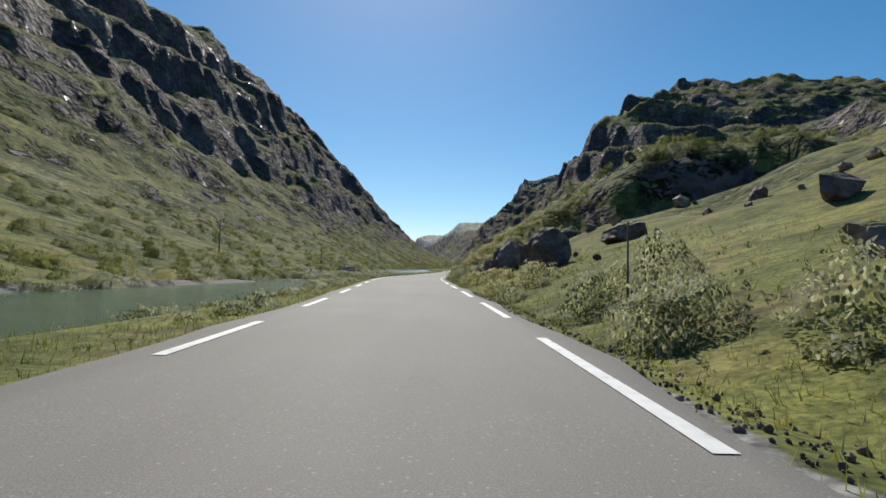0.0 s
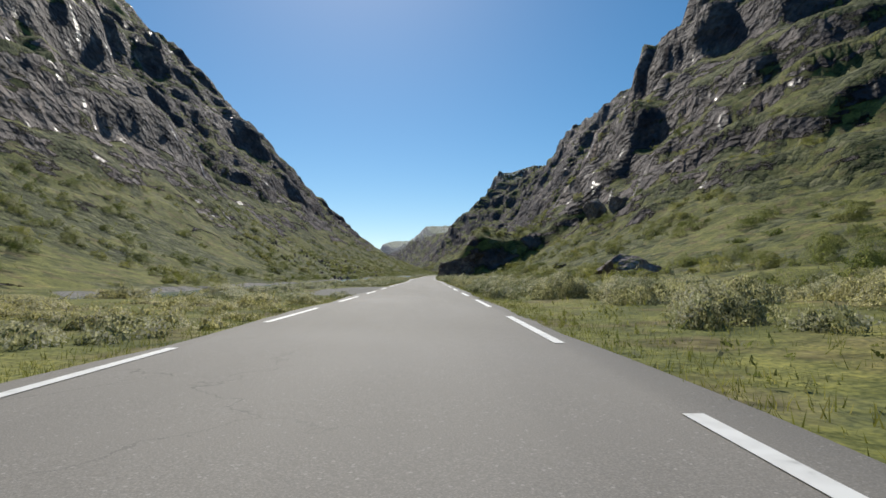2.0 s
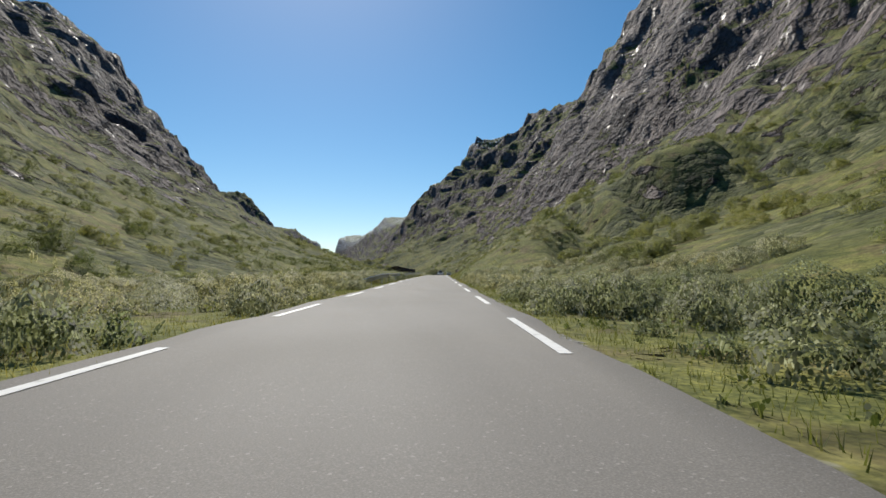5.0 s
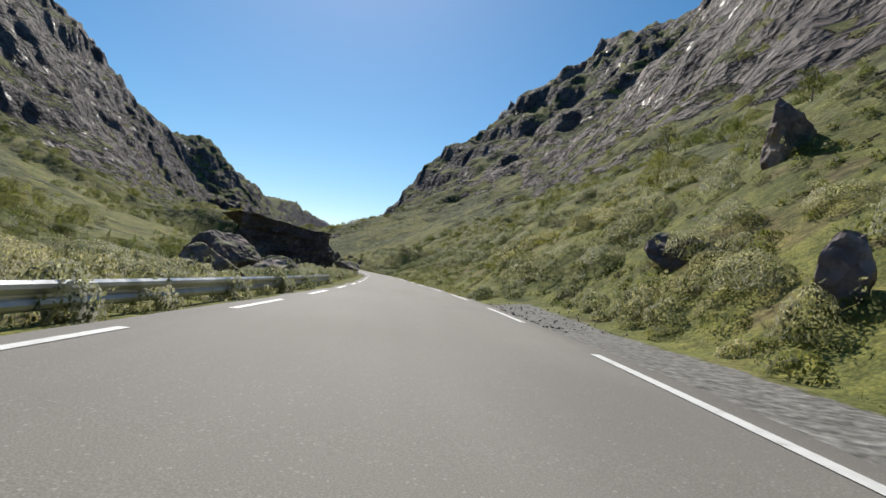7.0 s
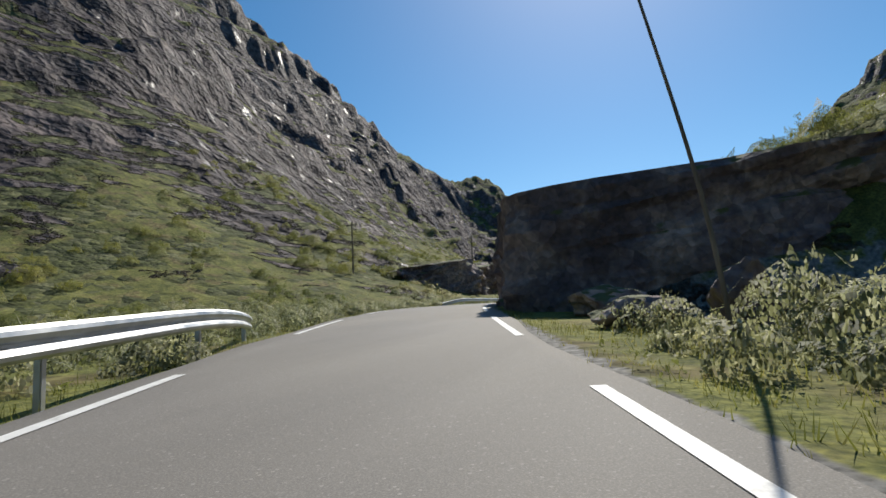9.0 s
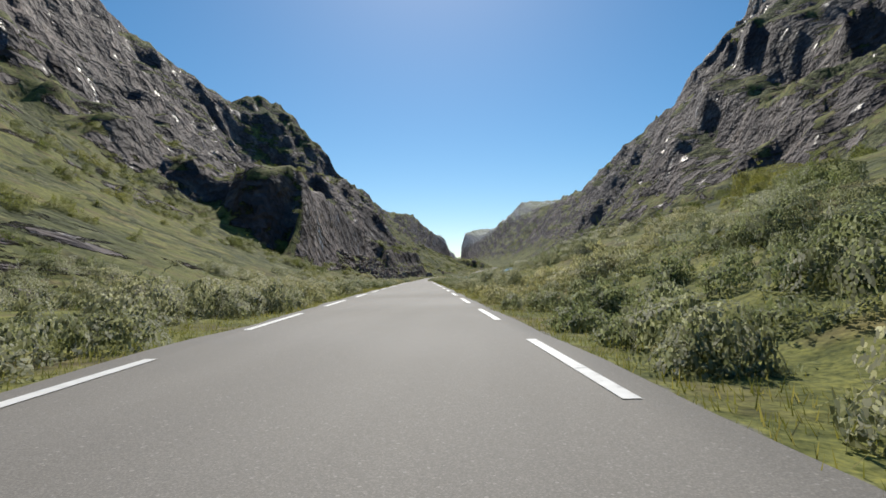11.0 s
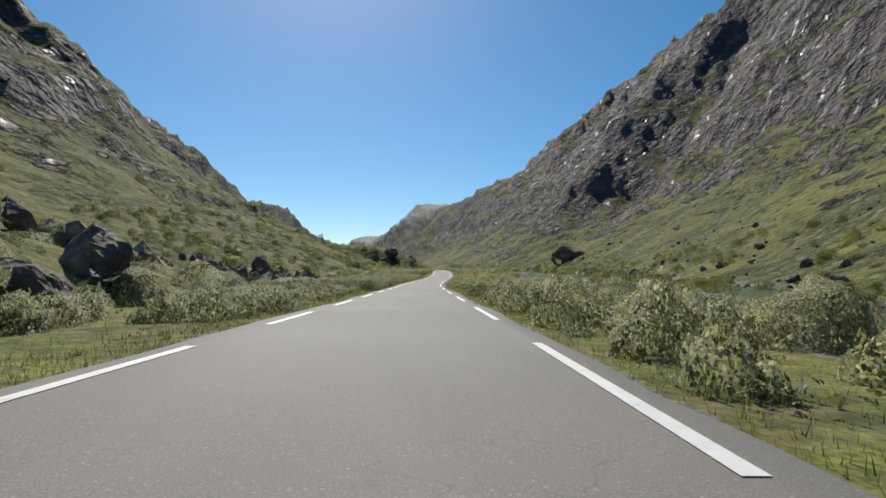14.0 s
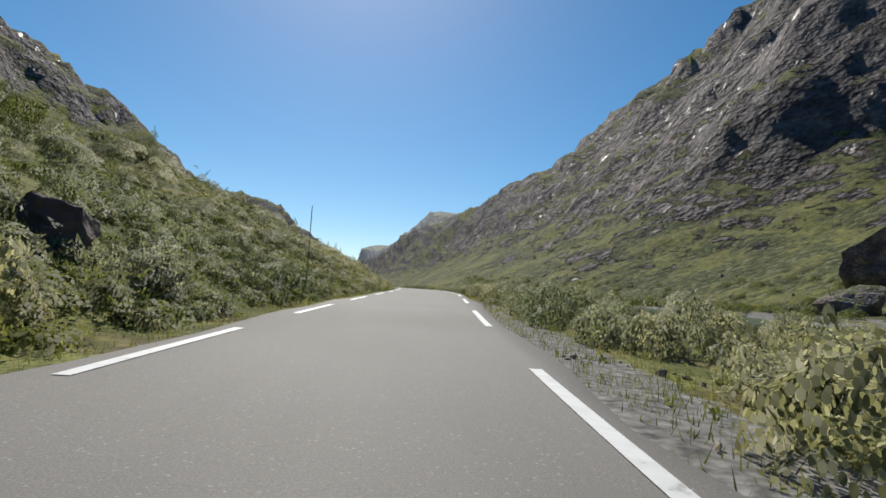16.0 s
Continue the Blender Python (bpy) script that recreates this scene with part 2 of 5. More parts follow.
def ground(x, y, fine=True):
    """Height of the ground, and how rocky the form is, at places x, y."""
    x, y = np.asarray(x, float), np.asarray(y, float)
    s = slant(y)
    u = (x - road_x(y)) / np.sqrt(1 + s * s)
    a = np.abs(u)
    e = a - (line_u(y) - 0.55)          # as if the road were of even width
    zl, ql = wall(u, y, -1)
    zr, qr = wall(u, y, 1)
    z = np.where(u < 0, zl, zr)
    q = np.where(u < 0, ql, qr)
    rough = ease(0.0, 0.5, q)
    crag = np.zeros_like(z)
    for y0, y1, soft, side, u0, u1, h in BANKS:
        wob = 0.7 * min(soft, 3.0) * vnoise(u * 0.9, y * 0.12, 3)
        w = ease(y0 - soft, y0 + soft, y + wob) * (1 - ease(y1 - soft, y1 + soft, y + wob))
        t = np.clip((u * side - u0) / (u1 - u0), 0, 1)
        b = h * w * (t * (1.35 - 0.35 * t))
        crag = np.maximum(crag, np.clip(b * 0.35, 0, 1))
        z = np.maximum(z, b) + 0.25 * np.minimum(z, b)
        rough = np.maximum(rough, ease(2.5, 9.0, b))
    # valley floor: gentle swells, a lower verge beside the road
    off = ease(0.62, 3.5, e)
    z = z + off * (0.10 * fbm(x, y, 7.0, 3, 2) - 0.02) - 0.035 * ease(0.60, 0.8, e)
    for y0, y1, soft, side, n, f in RIVER:
        n2 = n + 0.35 * fbm(y, y * 0 + side, 6.0, 3, 11) * ease(n, n + 2.0, n + 0.8)
        f2 = f + 0.5 * fbm(y, y * 0 + 9 + side, 8.0, 3, 12)
        w = ease(y0 - soft, y0 + soft, y) * (1 - ease(y1 - soft, y1 + soft, y))
        inside = ease(n2 - 0.45, n2 + 0.15, u * side) * (1 - ease(f2 - 0.2, f2 + 0.5, u * side))
        z = z + w * inside * (WATER - 0.12 - z)
    if fine:
        # buttresses and gullies, then ledges and cliff bands, then broken rock
        big = ridged(x, y, 26.0, 3, 4)
        gully = ridged(y + 5.0 * fbm(x, y, 20.0, 2, 14), x * 0.22, 17.0, 3, 15)
        high = np.minimum(z, 60)
        z = z + rough * high * (0.035 * big * (1 - 0.6 * ease(0.8, 1.05, q)) + 0.050 * gully * ease(0.12, 0.4, q) * (1 - 0.75 * ease(0.8, 1.0, q)))
        for step, keep, sd in ((9.5, 0.52, 41), (3.1, 0.55, 42)):
            t = z / step + 0.9 * fbm(x, y, 4.0 * step, 3, sd)
            fr = t - np.floor(t)
            patch = 0.35 + 0.65 * ease(-0.3, 0.3, fbm(x, y, 5.0 * step, 2, sd + 7))
            z = z + (ease(0.40, 0.78, fr) - fr) * step * keep * patch * rough * ease(0.5, 2.0, z / step)
        mid = fbm(x, y, 7.0, 3, 6)
        z = z + rough * (0.032 * np.minimum(z, 26) * mid + 0.42 * fbm(x, y, 2.8, 2, 8))
        lump = fbm(x, y, 2.2, 2, 9)
        z = z + ease(0.9, 3.0, a) * (0.05 + 0.28 * crag + 0.22 * rough) * lump
        z = z + ease(0.75, 1.6, a) * (0.018 + 0.05 * crag) * fbm(x, y, 1.2, 1, 10)
    z = np.where(e < 0.66, -0.03, z * ease(0.6, 0.9, e) - 0.03 * (1 - ease(0.6, 0.9, e)))
    return z + road_z(y), rough, crag, u


def height_at(x, y):
    return float(ground(np.array([x]), np.array([y]))[0][0])


# ---- materials ----
def material(name, base=(0.5, 0.5, 0.5), rough=0.8, metal=0.0):
    m = bpy.data.materials.new(name)
    m.use_nodes = True
    b = m.node_tree.nodes["Principled BSDF"]
    b.inputs["Base Color"].default_value = (*base, 1)
    b.inputs["Roughness"].default_value = rough
    b.inputs["Metallic"].default_value = metal
    return m, m.node_tree.nodes, m.node_tree.links, b


def tex(nodes, links, kind, scale, detail=4.0, vec=None, dist=0.0):
    n = nodes.new("ShaderNodeTexNoise" if kind == "noise" else "ShaderNodeTexVoronoi")
    n.inputs["Scale"].default_value = scale
    if kind == "noise":
        n.inputs["Detail"].default_value = detail
        n.inputs["Distortion"].default_value = dist
    if vec is not None:
        links.new(vec, n.inputs["Vector"])
    return n


def ramp(nodes, links, src, stops):
    r = nodes.new("ShaderNodeValToRGB")
    e = r.color_ramp.elements
    while len(e) > len(stops):
        e.remove(e[-1])
    while len(e) < len(stops):
        e.new(1.0)
    for el, (p, c) in zip(e, stops):
        el.position, el.color = p, (*c, 1) if len(c) == 3 else c
    links.new(src, r.inputs[0])
    return r.outputs[0]


def mix(nodes, links, fac, a, b, blend="MIX"):
    n = nodes.new("ShaderNodeMix")
    n.data_type, n.blend_type = "RGBA", blend
    for sock, v in ((n.inputs["Factor"], fac), (n.inputs["A"], a), (n.inputs["B"], b)):
        if isinstance(v, (int, float)):
            sock.default_value = v
        elif isinstance(v, tuple):
            sock.default_value = (*v, 1)
        else:
            links.new(v, sock)
    return n.outputs["Result"]


def calc(nodes, links, op, a, b=0.0, clamp=False):
    n = nodes.new("ShaderNodeMath")
    n.operation, n.use_clamp = op, clamp
    for sock, v in ((n.inputs[0], a), (n.inputs[1], b)):
        if isinstance(v, (int, float)):
            sock.default_value = v
        else:
            links.new(v, sock)
    return n.outputs[0]


def bump(nodes, links, b, height, strength, distance, normal=None):
    n = nodes.new("ShaderNodeBump")
    n.inputs["Strength"].default_value, n.inputs["Distance"].default_value = strength, distance
    links.new(height, n.inputs["Height"])
    if normal is not None:
        links.new(normal, n.inputs["Normal"])
    links.new(n.outputs[0], b.inputs["Normal"])
    return n.outputs[0]


def coords(nodes, links, scale=(1, 1, 1)):
    g = nodes.new("ShaderNodeNewGeometry")
    m = nodes.new("ShaderNodeMapping")
    m.inputs["Scale"].default_value = scale
    links.new(g.outputs["Position"], m.inputs["Vector"])
    return m.outputs[0], g


def rock_colour(n, l, pos, size=1.0):
    """Dark purple-grey rock in broken blocks, paler, lichened and iron-stained in parts; and its relief."""
    a = tex(n, l, "noise", 0.35, 6, pos, 0.6).outputs[0]
    b = tex(n, l, "noise", 2.6, 8, pos, 0.4).outputs[0]
    warp = tex(n, l, "noise", 0.7, 5, pos)
    w = n.new("ShaderNodeVectorMath")
    w.operation = "MULTIPLY_ADD"
    l.new(warp.outputs["Color"], w.inputs[0])
    w.inputs[1].default_value = (0.5, 0.5, 0.5)
    l.new(pos, w.inputs[2])
    big = tex(n, l, "cells", 0.55, vec=w.outputs[0])
    small = tex(n, l, "cells", 1.9, vec=w.outputs[0])
    base = ramp(n, l, a, [(0.30, (0.056, 0.044, 0.050)), (0.48, (0.086, 0.070, 0.074)), (0.62, (0.150, 0.126, 0.122)), (0.75, (0.125, 0.090, 0.074))])
    wide = tex(n, l, "noise", 0.06, 4, pos, 0.8).outputs[0]
    base = mix(n, l, 1.0, base, ramp(n, l, wide, [(0.36, (0.62, 0.60, 0.64)), (0.5, (1.0, 1.0, 1.0)), (0.66, (1.45, 1.42, 1.36))]), "MULTIPLY")
    fine = ramp(n, l, b, [(0.3, (0.62, 0.61, 0.62)), (0.5, (0.98, 0.98, 0.98)), (0.7, (1.3, 1.28, 1.25))])
    cell = n.new("ShaderNodeSeparateColor")
    l.new(small.outputs["Color"], cell.inputs[0])
    tint = ramp(n, l, cell.outputs[0], [(0.0, (0.72, 0.72, 0.74)), (0.6, (1.0, 0.99, 0.98)), (1.0, (1.38, 1.35, 1.3))])
    c = mix(n, l, 1.0, mix(n, l, 1.0, base, fine, "MULTIPLY"), tint, "MULTIPLY")
    relief = calc(n, l, "ADD", calc(n, l, "MULTIPLY", big.outputs["Distance"], 1.5), calc(n, l, "MULTIPLY", small.outputs["Distance"], 0.55))
    relief = calc(n, l, "ADD", relief, calc(n, l, "MULTIPLY", b, 0.35))
    return c, relief


def ground_material():
    m, n, l, b = material("hillside", rough=0.92)
    pos, geo = coords(n, l)
    rock, grain = rock_colour(n, l, pos)
    big = tex(n, l, "noise", 0.09, 5, pos).outputs[0]
    mid = tex(n, l, "noise", 0.9, 7, pos, 0.1).outputs[0]
    small = tex(n, l, "noise", 9.0, 6, pos).outputs[0]
    grass = ramp(n, l, mid, [(0.28, (0.105, 0.112, 0.034)), (0.45, (0.150, 0.158, 0.046)), (0.58, (0.190, 0.192, 0.058)), (0.72, (0.205, 0.164, 0.076))])
    scrub = tex(n, l, "noise", 2.3, 7, pos, 0.1).outputs[0]
    grass = mix(n, l, 1.0, grass, ramp(n, l, scrub, [(0.34, (0.56, 0.62, 0.54)), (0.47, (0.92, 0.94, 0.9)), (0.56, (1.05, 1.04, 1.0)), (0.68, (1.28, 1.24, 1.2))]), "MULTIPLY")
    shade = ramp(n, l, small, [(0.3, (0.62, 0.66, 0.6)), (0.5, (1.0, 1.0, 1.0)), (0.72, (1.3, 1.27, 1.15))])
    grass = mix(n, l, 1.0, grass, shade, "MULTIPLY")
    blade = tex(n, l, "noise", 55.0, 4, pos).outputs[0]
    grass = mix(n, l, 1.0, grass, ramp(n, l, blade, [(0.32, (0.50, 0.56, 0.46)), (0.5, (1.0, 1.0, 1.0)), (0.68, (1.5, 1.42, 1.25))]), "MULTIPLY")
    brown = tex(n, l, "noise", 1.7, 6, pos).outputs[0]
    brown = ramp(n, l, brown, [(0.52, (0, 0, 0)), (0.64, (0.75, 0.75, 0.75))])
    grass = mix(n, l, brown, grass, mix(n, l, 1.0, ramp(n, l, small, [(0.3, (0.075, 0.050, 0.028)), (0.5, (0.150, 0.112, 0.052)), (0.7, (0.235, 0.205, 0.100))]), shade, "MULTIPLY"))
    turf = tex(n, l, "cells", 17.0, vec=pos)
    # thickets of low bushes, each with a tone of its own
    sway = n.new("ShaderNodeVectorMath")
    sway.operation = "MULTIPLY_ADD"
    l.new(tex(n, l, "noise", 1.1, 4, pos).outputs["Color"], sway.inputs[0])
    sway.inputs[1].default_value = (0.3, 0.3, 0.3)
    l.new(pos, sway.inputs[2])
    bush = tex(n, l, "cells", 2.3, vec=sway.outputs[0])
    tuft = tex(n, l, "cells", 7.5, vec=sway.outputs[0])
    kind = n.new("ShaderNodeSeparateColor")
    l.new(bush.outputs["Color"], kind.inputs[0])
    kind2 = n.new("ShaderNodeSeparateColor")
    l.new(tuft.outputs["Color"], kind2.inputs[0])
    leafage = ramp(n, l, kind.outputs[0], [(0.0, (0.044, 0.054, 0.020)), (0.45, (0.075, 0.086, 0.030)), (0.8, (0.108, 0.118, 0.046)), (1.0, (0.165, 0.165, 0.088))])
    leafage = mix(n, l, 1.0, leafage, ramp(n, l, kind2.outputs[0], [(0.0, (0.55, 0.58, 0.52)), (0.5, (1.0, 1.0, 1.0)), (1.0, (1.55, 1.5, 1.4))]), "MULTIPLY")
    thick = tex(n, l, "noise", 0.20, 5, pos, 0.4).outputs[0]
    thick = calc(n, l, "ADD", thick, calc(n, l, "MULTIPLY", calc(n, l, "SUBTRACT", kind.outputs[1], 0.5), 0.16))
    thick = ramp(n, l, thick, [(0.45, (0, 0, 0)), (0.53, (1, 1, 1))])
    wild = n.new("ShaderNodeAttribute")
    wild.attribute_name = "wild"
    thick = calc(n, l, "MULTIPLY", thick, wild.outputs["Fac"])
    grass = mix(n, l, thick, grass, leafage)
    dome = calc(n, l, "ADD", calc(n, l, "MULTIPLY", bush.outputs["Distance"], -0.30), calc(n, l, "MULTIPLY", tuft.outputs["Distance"], -0.10))
    dome = calc(n, l, "SUBTRACT", calc(n, l, "MULTIPLY", dome, thick), calc(n, l, "MULTIPLY", turf.outputs["Distance"], 0.018))
    sep = n.new("ShaderNodeSeparateXYZ")
    l.new(geo.outputs["Normal"], sep.inputs[0])
    rk = n.new("ShaderNodeAttribute")
    rk.attribute_name = "rocky"
    # rock where the ground is steep or broken
    steep = calc(n, l, "SUBTRACT", 1.0, sep.outputs[2])
    f = calc(n, l, "ADD", calc(n, l, "MULTIPLY", steep, 1.75), calc(n, l, "MULTIPLY", rk.outputs["Fac"], 0.31))
    ledge = tex(n, l, "noise", 0.42, 6, coords(n, l, (1.0, 1.0, 2.8))[0], 0.5).outputs[0]
    f = calc(n, l, "ADD", f, calc(n, l, "MULTIPLY", calc(n, l, "SUBTRACT", ledge, 0.5), 2.2))
    f = calc(n, l, "ADD", f, calc(n, l, "MULTIPLY", calc(n, l, "SUBTRACT", mid, 0.5), 0.7))
    f = calc(n, l, "ADD", f, calc(n, l, "MULTIPLY", calc(n, l, "SUBTRACT", big, 0.5), 2.0))
    f = calc(n, l, "ADD", f, calc(n, l, "MULTIPLY", calc(n, l, "SUBTRACT", small, 0.5), 0.5))
    f = ramp(n, l, f, [(0.72, (0, 0, 0)), (0.85, (1, 1, 1))])
    col = mix(n, l, f, grass, rock)
    # gravel along the asphalt and on the river bed
    gv = n.new("ShaderNodeAttribute")
    gv.attribute_name = "gravel"
    stones = tex(n, l, "noise", 30.0, 4, pos).outputs[0]
    gravel = ramp(n, l, stones, [(0.3, (0.10, 0.095, 0.085)), (0.55, (0.24, 0.23, 0.21)), (0.75, (0.38, 0.37, 0.35))])
    gf = calc(n, l, "ADD", gv.outputs["Fac"], calc(n, l, "MULTIPLY", calc(n, l, "SUBTRACT", small, 0.5), 0.9))
    gf = ramp(n, l, gf, [(0.48, (0, 0, 0)), (0.62, (1, 1, 1))])
    col = mix(n, l, gf, col, gravel)
    # late snow on high ledges
    sn = n.new("ShaderNodeAttribute")
    sn.attribute_name = "snow"
    sf = calc(n, l, "ADD", sn.outputs["Fac"], calc(n, l, "MULTIPLY", calc(n, l, "SUBTRACT", mid, 0.5), 1.3))
    sf = ramp(n, l, sf, [(0.60, (0, 0, 0)), (0.64, (1, 1, 1))])
    col = mix(n, l, sf, col, (0.82, 0.84, 0.87))
    l.new(col, b.inputs["Base Color"])
    # wet rock shines
    wet = tex(n, l, "noise", 0.75, 6, coords(n, l, (1.0, 1.0, 0.32))[0], 0.4).outputs[0]
    wet = ramp(n, l, wet, [(0.62, (0, 0, 0)), (0.68, (1, 1, 1))])
    l.new(mix(n, l, f, (0.95, 0.95, 0.95), mix(n, l, wet, (0.82, 0.82, 0.82), (0.42, 0.42, 0.42))), b.inputs["Roughness"])
    l.new(calc(n, l, "ADD", 0.25, calc(n, l, "MULTIPLY", wet, 0.25)), b.inputs["Specular IOR Level"])
    crack = tex(n, l, "noise", 1.3, 8, coords(n, l, (1.0, 1.0, 1.8))[0], 0.3).outputs[0]
    hh = calc(n, l, "ADD", calc(n, l, "MULTIPLY", crack, 0.9), calc(n, l, "MULTIPLY", grain, 1.2))
    hh = calc(n, l, "ADD", calc(n, l, "MULTIPLY", hh, f), calc(n, l, "ADD", dome, calc(n, l, "ADD", calc(n, l, "MULTIPLY", mid, 0.05), calc(n, l, "MULTIPLY", scrub, 0.035))))
    n1 = bump(n, l, b, hh, 0.9, 0.42)
    bump(n, l, b, small, 0.6, 0.035, n1)
    return m


GROUND = ground_material()


def link_mesh(name, verts, faces, mat, smooth=True, attrs=None):
    """One mesh from arrays of places and of quads or triangles."""
    me = bpy.data.meshes.new(name)
    verts, faces = np.asarray(verts, np.float32), np.asarray(faces, np.int32)
    k = faces.shape[1]
    me.vertices.add(len(verts))
    me.vertices.foreach_set("co", verts.ravel())
    me.loops.add(faces.size)
    me.loops.foreach_set("vertex_index", faces.ravel())
    me.polygons.add(len(faces))
    me.polygons.foreach_set("loop_start", np.arange(0, faces.size, k, dtype=np.int32))
    me.polygons.foreach_set("use_smooth", np.full(len(faces), smooth))
    for key, vals in (attrs or {}).items():
        at = me.attributes.new(key, "FLOAT", "POINT")
        at.data.foreach_set("value", np.asarray(vals, np.float32))
    me.update(calc_edges=True)
    me.validate()
    me.materials.append(mat)
    return new(name, me)


def grid_faces(rows, cols):
    i = (np.arange(rows - 1)[:, None] * cols + np.arange(cols - 1)[None]).ravel()
    return np.stack([i, i + 1, i + cols + 1, i + cols], 1)


# ---- the ground: one sheet from wall to wall and on to the horizon ----
def build_ground():
    ys = np.concatenate([np.arange(-90, -6, 3.0), np.arange(-6, 512, 0.60), 512 + np.cumsum(0.5 * 1.022 ** np.arange(1, 216))])
    step = np.concatenate([np.full(17, 0.12), np.minimum(0.12 * 1.065 ** np.arange(1, 75), 0.55), np.minimum(0.55 * 1.018 ** np.arange(1, 78), 1.5), 6.0 * 1.32 ** np.arange(1, 9)])
    side = np.concatenate([[0.0, 0.35, 0.50, 0.58, 0.64, 0.70, 0.78, 0.88], 0.88 + np.cumsum(step)])
    us = np.concatenate([-side[:0:-1], side])
    Y, U = np.meshgrid(ys, us, indexing="ij")
    s = slant(ys)[:, None]
    nn = np.sqrt(1 + s * s)
    X = road_x(ys)[:, None] + U * nn
    Yy = Y
    Z, rough, crag, u = ground(X, Yy)
    bare_rock = np.where(u < 0, cubic(ROCKY[-1], Yy), cubic(ROCKY[1], Yy))
    rocky = bare_rock * (0.25 + 0.85 * rough) * ease(1.6, 4.5, np.abs(u)) + 0.3 * crag * bare_rock + 0.22 * fbm(X, Yy, 14.0, 3, 21)
    for y0, y1, sd, u0, u1, k in ((303.4, 310, 1, 0.9, 3.4, 1.3), (309, 331, 1, 1.2, 2.2, 1.0), (384, 440, -1, 5.6, 14.0, 1.1), (406, 429, -1, 2.2, 5.0, 0.8), (200, 270, 1, 46.0, 80.0, 0.7), (300, 348, -1, 2.4, 26.0, 0.55), (436, 456, -1, 3.6, 10.0, 0.9), (203, 209, 1, 0.85, 1.9, 0.8), (272, 281, 1, 1.0, 2.6, 0.8), (118, 123, 1, 1.4, 7.0, 1.0), (107.6, 115.6, 1, 0.95, 2.0, 1.5), (288, 294, 1, 1.2, 2.2, 0.7)):
        ins = ease(y0 - 1, y0 + 1, Yy) * (1 - ease(y1 - 1, y1 + 1, Yy)) * ease(u0 - 0.1, u0 + 0.2, u * sd) * (1 - ease(u1 - 0.4, u1 + 0.4, u * sd))
        rocky = rocky + k * ins * (1 + 0.5 * fbm(X, Yy, 0.8, 2, 23))
    rocky = np.clip(rocky, 0, 2)
    gravel = 1 - ease(0.60, 0.80, np.abs(u) - line_u(Yy) + 0.55)
    low = (Z - road_z(Y)) < WATER + 0.10
    gravel = np.maximum(gravel, np.where(low & (np.abs(u) > 1.2), 0.9, 0))
    for y0, y1, sd, reach in ((73.5, 79, -1, 2.0), (98.8, 102.8, -1, 1.7), (201, 224, -1, 1.7), (233.5, 241, 1, 1.5), (467.5, 471, 1, 1.2), (484, 497, 1, 1.0)):
        gravel = np.maximum(gravel, np.where((Yy > y0) & (Yy < y1) & (u * sd > 0), 1 - ease(reach * 0.8, reach, np.abs(u)), 0))
    snow = ease(45, 85, Z) * (0.50 + 0.05 * ease(560, 720, Yy))
    ob = link_mesh("ground", np.stack([X, Yy, Z], -1).reshape(-1, 3), grid_faces(*X.shape), GROUND, True,
                   {"rocky": rocky.ravel(), "gravel": gravel.ravel(), "snow": snow.ravel(), "wild": ease(2.6, 6.5, np.abs(u)).ravel()})
    tagged(ob, "steep green and grey valley sides and grassy valley floor", "terrain", kind="structure")


build_ground()


